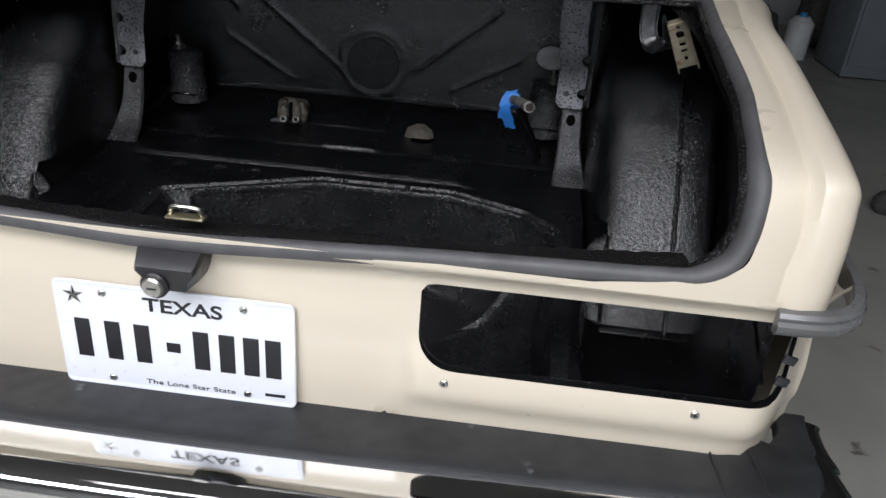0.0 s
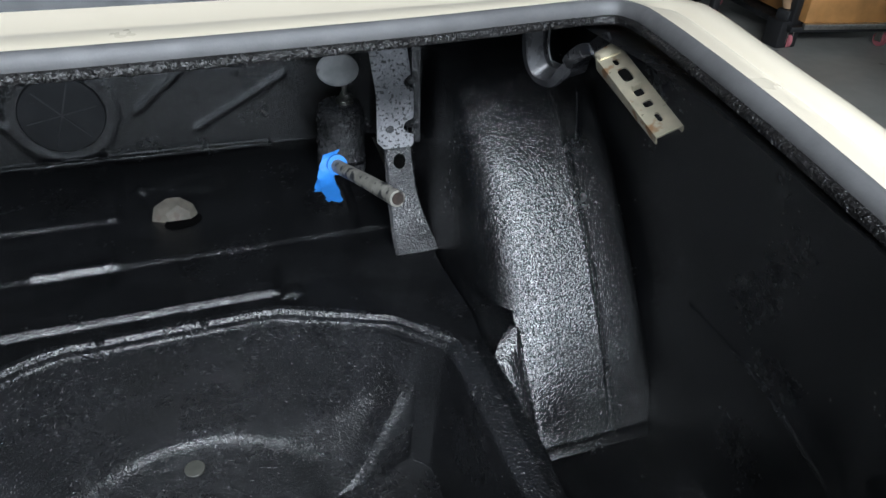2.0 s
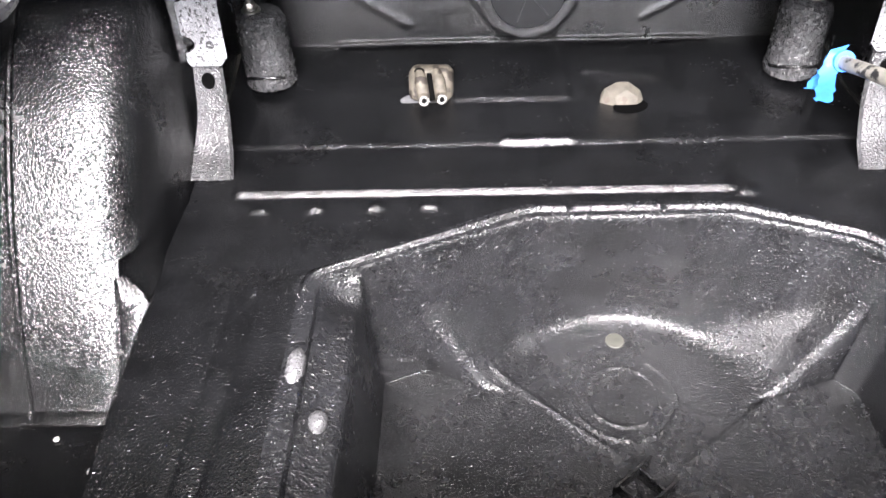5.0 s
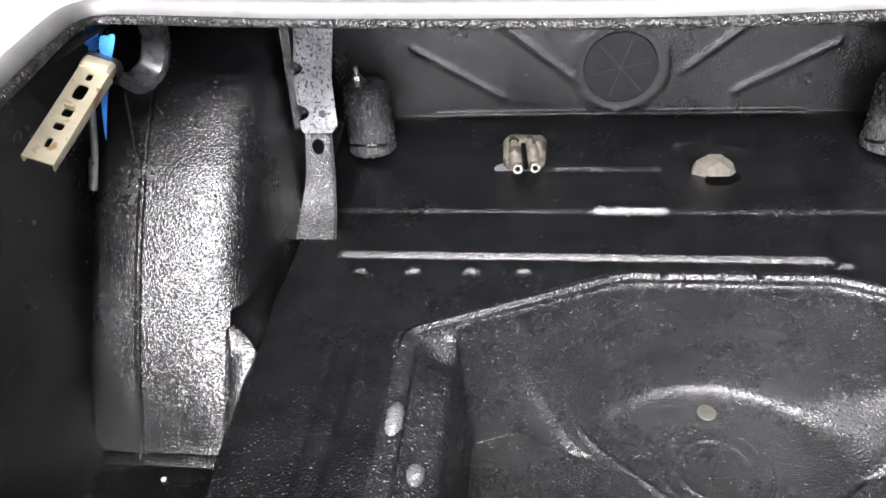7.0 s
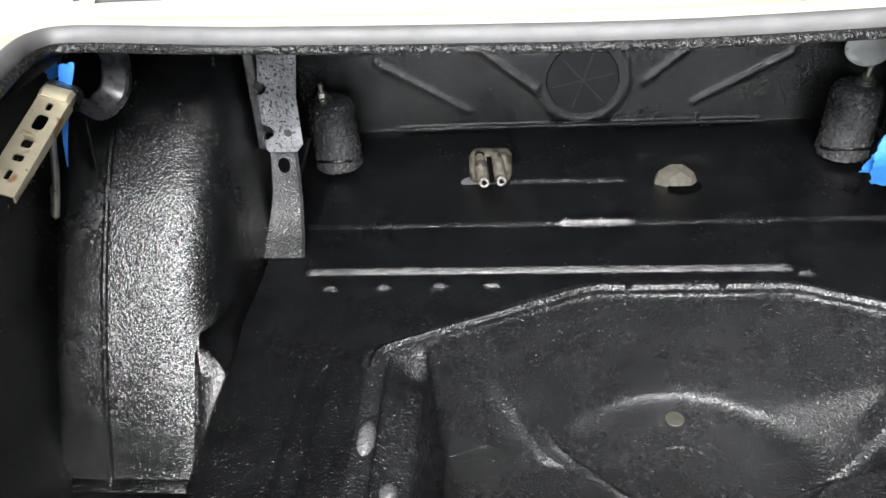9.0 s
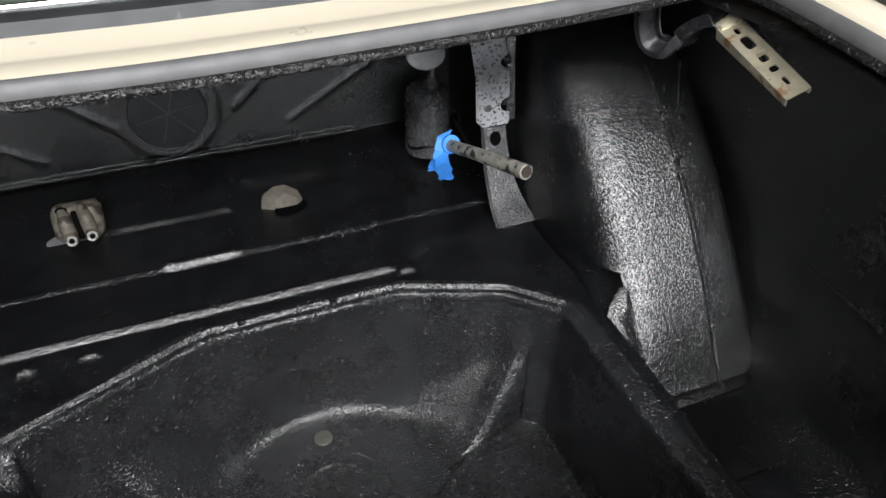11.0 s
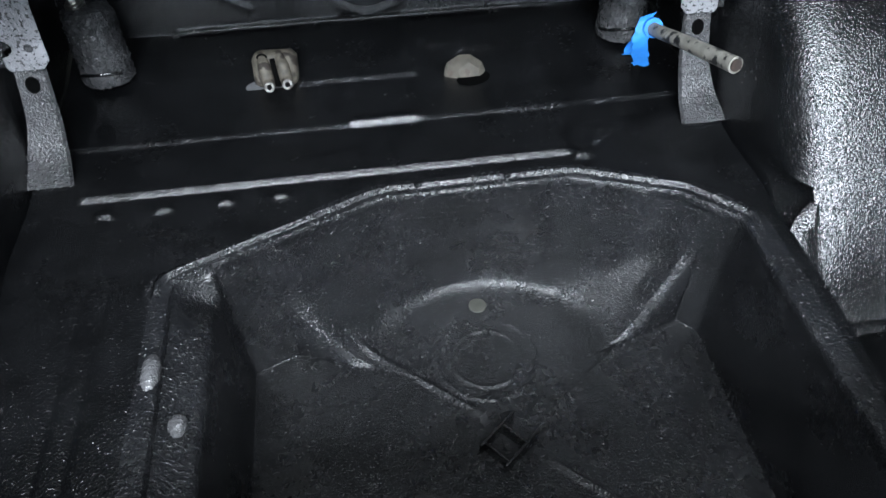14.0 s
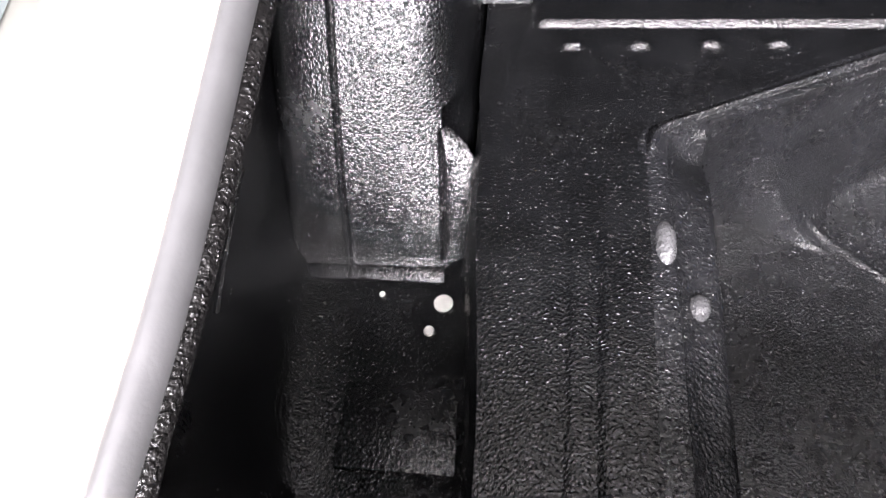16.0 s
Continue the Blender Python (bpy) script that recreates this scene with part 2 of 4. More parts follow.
# the edge of the boot opening, from the middle of the tail round the right side to the middle of the front
HALF = [(0, -.030, .790), (.15, -.030, .797), (.30, -.030, .805), (.45, -.030, .811), (.56, -.030, .815), (.605, -.030, .819), (.634, -.029, .838),
        (.646, -.026, .868), (.650, -.018, .902), (.651, -.003, .930), (.648, .030, .947), (.646, .09, .961), (.645, .17, .975), (.645, .29, .996),
        (.648, .39, 1.009), (.657, .48, 1.015), (.666, .55, 1.017), (.671, .595, 1.016), (.664, .630, 1.014), (.640, .644, 1.013), (.60, .643, 1.013), (.50, .630, 1.012),
        (.40, .620, 1.011), (.20, .612, 1.008), (0, .608, 1.006)]


def side_of(sx):
    """The edge's points on one side; the two sides differ a little."""
    out = []
    for x, y, z in HALF:
        k = float(step(np.array(y), .0, .2)) * float(step(np.array(x), .45, .62))
        out.append((sx * (x + (.019 if sx > 0 else -.008) * k), y - .010 * float(step(np.array(y), .56, .61)), z))
    return out


EDGE = {1: side_of(1), -1: side_of(-1)}
RIM = smooth_path(EDGE[1] + EDGE[-1][-2:0:-1], 240, closed=True)


def rim_frames():
    """Tangent, inward and outward-facing unit vectors along the opening's edge."""
    tan = np.roll(RIM, -1, 0) - np.roll(RIM, 1, 0)
    out = []
    for p, t in zip(RIM, tan):
        t = Vector(t).normalized()
        w = Vector((0, 0.3, 0.965)) - Vector(p)
        w.x *= 1.0 if abs(p[0]) > 0.55 else 0.0
        w = (w - w.dot(t) * t).normalized()
        n = w.cross(t).normalized()
        if n.z < 0:
            n = -n
        out.append((Vector(p), w, n))
    return out


FRAMES = rim_frames()


def sweep(profile, wobble=0.0):
    """A profile of (inward, outward) offsets drawn round the opening."""
    rng = random.Random(3)
    rows = []
    for i, (p, w, n) in enumerate(FRAMES):
        k = wobble * (math.sin(i * 0.23) + 0.6 * math.sin(i * 0.61 + 1) + rng.uniform(-.4, .4))
        wide = 1.0 - .36 * float(step(np.array(p.y), -.02, .06))
        rows.append([p + (a * wide + k) * w + b * (.8 if wide < 1 else 1) * n for a, b in profile])
    return rows


seal = part("weatherstrip", grid_bm(sweep([(-.001, -.004), (.001, .004), (.005, .0075), (.010, .008), (.016, .005), (.021, -.001), (.024, -.008), (.023, -.013), (.016, -.014), (.0, -.010)]), True, True), SEAL, car, "grey rubber weatherstrip")
bmesh_lip = grid_bm(sweep([(.016, -.010), (.024, -.011), (.030, -.013), (.033, -.017), (.033, -.021), (.030, -.023), (.024, -.021), (.021, -.016), (.010, -.013)], 0.0009), True, True)
part("opening_lip", bmesh_lip, COAT_LIP, car, "rough black sprayed lip of the opening")

# slot in the fender top
part("fender_slot", disc_bm(.010, .002, pose(-.764, .542, 1.0150, 0, -14, 8) @ Matrix.Diagonal((.55, 1.5, 1, 1)), 20), DEEP_BLACK, car, "dark slot in the cream fender")
# fender tops and sides
def fender_width(y):
    return .72 + .12 * max(0.0, min(y, .35)) / .35 + 1.05 * float(step(np.array(y), .36, .78))


# across the fender: a flat strip beside the seal, a shallow groove, then the crown
ACROSS = ((0, .0005), (.08, .0005), (.20, .0), (.32, -.0015), (.39, -.0038), (.44, -.0005), (.49, .0035), (.58, .005), (.70, .004), (.80, .0), (.88, -.007), (.94, -.017), (.98, -.030), (1.0, -.045))

for sx in (1, -1):
    # one sheet: along the fender's top, round its end and down over the lamp
    way = smooth_path([(.45, -.030, .798), (.50, -.030, .808), (.575, -.030, .818)] + [(abs(h[0]), h[1], h[2]) for h in EDGE[sx] if abs(h[0]) > .6 and h[2] > .83 and h[1] < .595], 90)
    slope = np.gradient(way, axis=0)
    rows = []
    for (x, y, z), (tx, ty, tz) in zip(way, slope):
        ny, nz = -tz, ty
        if z < .845 or abs(ny) + abs(nz) < 1e-9:
            ny, nz = -1.0, 0.0
        L = math.hypot(ny, nz)
        ny, nz = ny / L, nz / L
        far = .7 + .069 * fender_width(y)
        crisp = .007 * (2 * abs(ny * nz)) ** 2
        x0 = max(x, .640)
        rows.append([(sx * (x + f / .2 * (x0 + .2 * (far - x0) - x) if f < .2 else x0 + f * (far - x0)), y + ny * (h + crisp * (f > .45)), z + nz * (h + crisp * (f > .45))) for f, h in ACROSS])
    for y in (.62, .68, .8, 1.0, 1.4, 2.0):
        far = .7 + .069 * fender_width(y)
        rows.append([(sx * (.674 + f * (far - .674)), y, 1.012 + h) for f, h in ACROSS])
    fender = part("quarter_panel", face_up(grid_bm(rows), (sx, -.3, .6)), CREAM, car)
    rows = []
    for y in np.r_[np.linspace(.011, .12, 8), np.linspace(.15, .60, 16), .8, 1.0, 1.4, 2.0]:
        top = float(np.interp(y, [.018, .03, .045, .06, .09, .17, .29, .39, .48, .6], [.870, .897, .905, .910, .9125, .924, .945, .958, .9635, .9605]))
        g = float(step(np.array(y), .0, .5))
        foot = .79 if y < .11 else .28
        edge = .7 + .069 * fender_width(y)
        rows.append([(sx * (edge + max(0.0, float(np.interp(z, [.28, .42, .58, .76, .84, .88, .93], [.80, .846, .854, .850, .834, .806, edge])) - edge) * float(step(np.array(y), .03, .25))), y, z) for z in np.linspace(top, foot, 18)])
    part("fender_side", face_up(grid_bm(rows), (sx, 0, 0)), CREAM, car)
    # moulding under the tail corner
    rail = [(.684, -.038, .786), (.733, -.039, .789), (.764, -.024, .792), (.783, .01, .794), (.792, .06, .797), (.798, .14, .80)]
    rows = []
    pth = smooth_path(rail, 30)
    for i, q in enumerate(pth):
        t = Vector(np.gradient(pth, axis=0)[i]).normalized()
        o = t.cross(Vector((0, 0, 1))).normalized()
        rows.append([Vector((sx * c.x, c.y, c.z)) for c in (Vector(q) + a * o + Vector((0, 0, b)) for a, b in [(-.006, .015), (.004, .0145), (.0075, .010), (.006, .005), (.010, .001), (.010, -.006), (.005, -.012), (-.006, -.013)])])
    bm = grid_bm(rows, False, True)
    bmesh.ops.holes_fill(bm, edges=[e for e in bm.edges if e.is_boundary])
    bmesh.ops.recalc_face_normals(bm, faces=bm.faces)
    part("lamp_moulding", bm, material("grey_moulding", (.11, .11, .11), .3, coat=.3) if sx > 0 else bpy.data.materials["grey_moulding"], car, "dark grey glossy moulding strip")

# tail panel with the empty lamp opening
HOLE = (.302, .752, .648, .760)


def tail_y(x, z):
    """How far back the tail panel stands."""
    y = 0.0 - .030 * float(step(np.array(z), .770, .800)) + .004 * float(step(np.array(z), .70, .74)) * (1 - float(step(np.array(z), .770, .790)))
    y += -.012 * float(step(np.array(x), .280, .306)) * (1 - float(step(np.array(z), .64, .70)))
    y += .012 * float(step(np.array(x), .280, .306)) * (1 - float(step(np.array(z), .575, .612)))
    y += .050 * (1 - float(step(np.array(z), .530, .556))) ** 2
    y += .10 * float(step(np.array(x), .69, .80)) ** 1.6 * (1 - .35 * float(step(np.array(z), .765, .80)))
    return y


def hole_loop(grow, n=96):
    x0, x1, z0, z1 = HOLE
    x0, x1, z0, z1 = x0 - grow, x1 + grow, z0 - grow, z1 + grow
    r = [(x0, z0, .045), (x1, z0, .030), (x1, z1, .030), (x0, z1, .014)]
    pts = []
    for (cx, cz, rad), (dx, dz), a0 in zip(r, ((1, 1), (-1, 1), (-1, -1), (1, -1)), (180, 270, 0, 90)):
        rad = rad + max(grow, 0) * .6
        c = (cx + dx * rad, cz + dz * rad)
        pts += [(c[0] + rad * math.cos(radians(a)), c[1] + rad * math.sin(radians(a))) for a in np.linspace(a0, a0 + 90, 8)]
    p = np.array(pts + [pts[0]])
    d = np.r_[0, np.cumsum(np.hypot(*np.diff(p, axis=0).T))]
    s = np.linspace(0, d[-1], n, endpoint=False)
    return np.stack([np.interp(s, d, p[:, 0]), np.interp(s, d, p[:, 1])], 1)


def box_loop(x0, x1, z0, z1, ref):
    """Where rays from the middle of ref meet a rectangle, one for each of its points."""
    c = np.array([(HOLE[0] + HOLE[1]) / 2, (HOLE[2] + HOLE[3]) / 2])
    out = []
    for p in ref:
        d = p - c
        k = min(((x1 if d[0] > 0 else x0) - c[0]) / d[0] if abs(d[0]) > 1e-9 else 9e9, ((z1 if d[1] > 0 else z0) - c[1]) / d[1] if abs(d[1]) > 1e-9 else 9e9)
        out.append(c + k * d)
    return np.array(out)


def tail_sheet(offset, shrink):
    inner = hole_loop(shrink)
    outer = box_loop(.250, .795 if offset == 0 else .762, .535, .806, inner)
    rows = []
    for k in (0, .02, .06, .12, .2, .3, .4, .5, .6, .7, .8, .9, 1.0):
        ring = inner * (1 - k) + outer * k
        rows.append([(x, tail_y(x, z) + offset, z) for x, z in ring])
    bm = grid_bm(rows, False, True)
    left = grid_bm([[(x, tail_y(x, z) + offset, z) for z in np.linspace(.535, .806, 34)] for x in np.linspace(-.815, .250, 80)])
    bm = join(bm, left)
    return face_up(bm, (0, -1, 0))


part("tail_panel", tail_sheet(0.0, 0.0), CREAM, car)
edge = [[(x, tail_y(x, z) + o, z) for x, z in hole_loop(0.0)] for o in (0.0, .004, .012)]
part("lamp_opening_edge", grid_bm(edge, False, True), COAT, car, "black edge of the empty lamp opening")
part("tail_inner_skin", face_up(tail_sheet(.013, -.0005), (0, 1, 0)), COAT, car, "black inner side of the tail panel")

# panel between boot opening and rear window
DECK = [(-.004, -.003), (.12, .0), (.38, .002), (.46, -.001), (.55, -.001), (.84, .004), (1.0, .006)]
rows = []
for x in np.linspace(-.69, .69, 61):
    y0 = float(np.interp(abs(x), [0, .20, .40, .50, .60, .64, .69], [.599, .603, .611, .621, .634, .634, .620]))
    rows.append([(x, y0 + k * (.712 - y0), float(np.interp(abs(x), [0, .2, .4, .6, .69], [1.0065, 1.0085, 1.0115, 1.0135, 1.013])) + dz) for k, dz in DECK])
part("rear_deck", face_up(grid_bm(rows)), CREAM, car)
WIN = [(.708, 1.012), (.712, 1.026), (.722, 1.031), (.735, 1.031), (.740, 1.026)]
part("window_rubber", face_up(grid_bm([[(x, y, z + .006 * abs(x)) for y, z in WIN] for x in np.linspace(-.66, .66, 25)])), RUBBER, car, "black rubber of the rear window")
part("window_trim", tube_bm([(-.66, .738, 1.037), (0, .738, 1.033), (.66, .738, 1.037)], .0045, 8), CHROME, car, "thin chrome window trim")
GLASS = material("tinted_glass", (.05, .065, .055), .04, spec=.6, mottle=.05)
part("rear_window", face_up(grid_bm([[(x, y, z) for x in np.linspace(-.66, .66, 7)] for y, z in ((.742, 1.033), (1.0, 1.19), (1.3, 1.36))])), GLASS, car, "rear window glass")
part("roof", face_up(grid_bm([[(x * (1 - .1 * (y > 1.4)), y, z - .05 * abs(x)) for x in np.linspace(-.68, .68, 9)] for y, z in ((1.29, 1.36), (1.5, 1.41), (2.0, 1.43), (2.6, 1.42))])), CREAM, car)
for sx in (1, -1):
    part("roof_pillar", face_up(grid_bm([[(sx * .63, .70, 1.02), (sx * .80, .70, 1.0)], [(sx * .66, 1.0, 1.19), (sx * .74, 1.0, 1.15)], [(sx * .66, 1.3, 1.35), (sx * .70, 1.3, 1.33)], [(sx * .66, 2.6, 1.38), (sx * .70, 2.6, 1.36)]]), (0, 0, 1)), CREAM, car)
    tyre = part("tyre", tube_bm([(sx * (.715 + 0), 1.0 + .245 * math.cos(a), .315 + .245 * math.sin(a)) for a in np.linspace(0, 2 * math.pi, 40)], .07, 12, n=40, cap=False), RUBBER, car, "black rubber tyre")
    part("rim", disc_bm(.19, .06, pose(sx * .69, 1.0, .315, 0, 90 * sx, 0)), STEEL, car)

# ---- boot floor with the spare wheel well ----
POLY = [(-.342, .643), (-.028, .781), (.277, .782), (.44, .715), (.512, .636), (.490, .10), (-.330, .10)]


def inside_distance(px, py, poly):
    """Signed distance to a polygon's edge, positive inside, with rounded corners by a smooth minimum."""
    acc = None
    n = len(poly)
    for i in range(n):
        ax, ay = poly[i]
        bx, by = poly[(i + 1) % n]
        L = math.hypot(bx - ax, by - ay)
        d = ((bx - ax) * (ay - py) - (by - ay) * (ax - px)) / L
        if acc is None:
            acc = d
        else:
            h = np.clip(.5 + .5 * (d - acc) / .016, 0, 1)
            acc = d * (1 - h) + acc * h - .016 * h * (1 - h)
    return acc


def floor_z(x, y):
    z = np.full_like(x, .525)
    # low steps across the floor ahead of the well
    reach = step(x, -.50, -.485) * (1 - step(x, .285, .30))
    z += .010 * step(y, .827, .833) * reach + .012 * (1 - reach) * step(y, .82, .90)
    z += .007 * step(y, .812, .822) * step(x, .288, .30) * (1 - step(x, .318, .335)) * (1 - step(y, .826, .85))
    z += .006 * step(y, .950, .957)
    z += .007 * step(y, .946, .954) * step(x, -.075, -.06) * (1 - step(x, .055, .07)) * (1 - step(y, .958, .985))
    z += .008 * step(y, 1.086, 1.095) * step(x, -.16, -.14) * (1 - step(x, .06, .08))
    z += .030 * step(y, 1.12, 1.27) + .010 * np.exp(-((x - .19) / .06) ** 2 - ((y - 1.165) / .016) ** 2) + .008 * np.exp(-((x + .31) / .018) ** 2 - ((y - 1.19) / .018) ** 2)
    z += .006 * step(y, 1.165, 1.18) * step(x, .08, .11) * (1 - step(x, .25, .28)) * (1 - step(y, 1.19, 1.23))
    # four low dashes and two lengthwise beads on the side floor
    for cx, cy in ((-.445, .793), (-.357, .794), (-.265, .797), (-.182, .798)):
        z += .009 * np.exp(-((x - cx) / .015) ** 4 - ((y - cy) / .007) ** 2)
    for cx in (-.447, -.415):
        z -= .0025 * np.exp(-((x - cx) / .005) ** 2) * (1 - step(y, .60, .66))
    z += .0015 * step(x, -.412, -.400) * (1 - step(x, -.36, -.35)) * (1 - step(y, .58, .64))
    # the well
    d = inside_distance(x, y, POLY)
    shoulder = .0075 * np.exp(-((d + .006) / .0047) ** 4) * step(y, .60, .63)
    return z + shoulder


gx, gy = np.meshgrid(np.linspace(-1, 1, 279), np.linspace(.012, 1.285, 319))
gx = gx * (.530 + .025 * step(gy, .2, .6) + .010 * step(gy, .62, .72))
gz = floor_z(gx, gy)
me = bpy.data.meshes.new("boot_floor")
n, m = gx.shape
idx = np.arange(n * m).reshape(n, m)
quads = np.stack([idx[:-1, :-1], idx[:-1, 1:], idx[1:, 1:], idx[1:, :-1]], -1).reshape(-1, 4)
dist = inside_distance(gx, gy, POLY).reshape(-1)
quads = quads[dist[quads].max(1) < -.006]
me.from_pydata(np.stack([gx, gy, gz], -1).reshape(-1, 3).tolist(), [], quads.tolist())
me.materials.append(COAT)
me.polygons.foreach_set("use_smooth", [True] * len(me.polygons))
boot_floor = new("boot_floor", me)
boot_floor.parent = car
tagged(boot_floor, "black undercoated boot floor with spare wheel well")

# the well itself: columns from its rim down to the round floor
CX, CY, ARC = .124, .546, .246
corner = np.array(POLY)
loop = np.concatenate([np.linspace(corner[i], corner[(i + 1) % len(corner)], 80, endpoint=False) for i in range(len(corner))])
for _ in range(22):
    loop = (np.roll(loop, 1, 0) + 2 * loop + np.roll(loop, -1, 0)) / 4
ang = np.degrees(np.arctan2(loop[:, 1] - CY, loop[:, 0] - CX))
dist = np.hypot(loop[:, 0] - CX, loop[:, 1] - CY)
order = np.argsort(ang)
FROM, TO = 19.0, 155.8
KNEE_AT, KNEE_Z = (21, 33, 43, 55, 90, 122, 133, 141, 150, 157), (.43, .373, .333, .305, .300, .305, .334, .366, .40, .42)
turn = np.sort(np.r_[np.linspace(-180, 180, 500, endpoint=False), FROM - .14, FROM - .13, FROM - .12, FROM + .12, FROM + 1.1, FROM + 2.2, TO - 2.2, TO - 1.1, TO - .12, TO + .12, TO + .13, TO + .14])


def well_column(a):
    """The points of one radial cut through the well: bead, shelf, wall, fillet, floor."""
    ca, sa = math.cos(radians(a)), math.sin(radians(a))
    rp = float(np.interp(a, ang[order], dist[order], period=360))
    yp = CY + rp * sa
    bead = .0075 * float(step(np.array(yp), .60, .63))
    out = [(rp + w, .5256 + bead * math.exp(-((w - .007) / .0043) ** 4)) for w in np.linspace(.024, -.003, 16)]
    out += [(rp - .004, .5254), (rp - .0095, .5248), (rp - .0118, .5215)]
    rs = min(rp - .013, (CX + .276) / -ca) if ca < 0 and not FROM < a < TO and (CX + .276) / -ca < rp + .02 else rp - .013
    for k in (0, .08, .18, .32, .55, .85, 1):
        r = rp - .013 + k * (rs + .001 - rp + .013)
        e = max(0.0, rp - .013 - r)
        y = CY + r * sa
        flat = .499 - .036 * float(step(np.array(y), .57, .655))
        flat += (.514 - flat) * math.exp(-(e / .022) ** 1.4) - .004 * (k == 1)
        out.append((r, flat if rs < rp - .03 else .513 - .004 * k))
    top = out[-1][1]
    out = [(CX + r * ca, CY + r * sa, z) for r, z in out]
    tx, ty = CX + rs * ca, CY + rs * sa
    drop = 0.0
    mid_p = Vector((CX, CY, .272))
    if FROM < a < TO:
        # steep wall, then a cone down to the round floor
        rw = max(rs - .010, ARC + .010)
        drop = .015 * max(0.0, 1 - min(a - FROM, TO - a) / 2.2)
        foot_p = Vector((CX + ARC * ca, CY + ARC * sa, .272))
        knee = Vector((CX + rw * ca, CY + rw * sa, float(np.interp(a, KNEE_AT, KNEE_Z))))
        wide = float(step(np.array(rw - ARC), .02, .09))
        round_foot, round_knee = .030 + .02 * wide, .022
    else:
        foot_p = Vector((CX + (rs - .014) * ca, CY + (rs - .014) * sa, .272))
        knee = Vector((tx, ty, top)).lerp(foot_p, .6)
        round_foot, round_knee = .003, .01
    end = foot_p + (mid_p - foot_p).normalized() * .09
    end.z = .272
    line = [Vector((tx, ty, top)), knee, foot_p, end]

    def bend(p, c, q, rad):
        """A quadratic curve round the corner c between p and q."""
        p1 = c + (p - c).normalized() * min(rad, .5 * (p - c).length)
        q1 = c + (q - c).normalized() * min(rad, .5 * (q - c).length)
        return p1, [p1 * ((1 - k) ** 2) + c * (2 * k * (1 - k)) + q1 * (k * k) for k in (0.0, .17, .33, .5, .67, .83, 1.0)], q1

    k0, knee_pts, k1 = bend(line[0], knee, foot_p, min(round_knee, .4 * (knee - foot_p).length))
    f0, foot_pts, f1 = bend(knee, foot_p, end, round_foot)
    pts = [line[0].lerp(k0, k) for k in (.08, .25, .45, .65, .85)] + knee_pts + [k1.lerp(f0, k) for k in (.25, .5, .75)] + foot_pts + [f1.lerp(end, k) for k in (.33, .66, 1.0)]
    out += [(q.x, q.y, max(.272, q.z - drop * min(1.0, i / 4))) for i, q in enumerate(pts)]
    out += [tuple(mid_p.lerp(end, float(k))) for k in np.linspace(.985, .03, 62)]
    return out


cols = []
for a in turn:
    if abs(a - TO - .12) < .004 or abs(a - FROM + .12) < .004:
        # upright end of a facet: the same cut, but with the floor at its foot
        cut_in = well_column(a + (.24 if a < 90 else -.24))
        cols.append([p if i < 31 else (p[0], p[1], .272) for i, p in enumerate(cut_in)])
    elif abs(a - TO - .13) < .004 or abs(a - FROM + .13) < .004:
        side = well_column(a)
        cols.append([p if i < 34 else (*(side[47] if i < 47 else p)[:2], .272) for i, p in enumerate(side)])
    else:
        cols.append(well_column(a))
cols = np.array(cols)
px, py = cols[..., 0], cols[..., 1]
mark = np.zeros_like(px)
r = np.hypot(px - .118, py - .630)
mark += .003 * np.exp(-((r - .083) / .0032) ** 2) + .0025 * np.exp(-((r - .058) / .003) ** 2)
for (ax, ay), (bx, by) in (((-.105, .701), (.103, .512)), ((.168, .437), (.30, .31)), ((.095, .470), (-.06, .30)), ((.17, .49), (.42, .68))):
    L = math.hypot(bx - ax, by - ay)
    u = ((px - ax) * (bx - ax) + (py - ay) * (by - ay)) / L
    v = ((px - ax) * (by - ay) - (py - ay) * (bx - ax)) / L
    mark = np.maximum(mark, .005 * np.exp(-(v / .0045) ** 2) * step(u, 0, .02) * (1 - step(u, L - .02, L)))
cols[..., 2] += mark * (1 - step(cols[..., 2], .275, .30))
well_me = bpy.data.meshes.new("spare_wheel_well")
m, k = px.shape
idx = np.arange(m * k).reshape(m, k)
right = np.roll(idx, -1, 0)
quads = np.stack([idx[:, :-1], idx[:, 1:], right[:, 1:], right[:, :-1]], -1).reshape(-1, 4)
well_me.from_pydata(cols.reshape(-1, 3).tolist(), [], quads[:, ::-1].tolist() + [idx[:, -1].tolist()])
well_me.materials.append(COAT_SATIN)
well_me.polygons.foreach_set("use_smooth", [True] * len(well_me.polygons))
well_me.set_sharp_from_angle(angle=radians(50))
well = new("spare_wheel_well", well_me)
well.parent = car
tagged(well, "black undercoated spare wheel well")

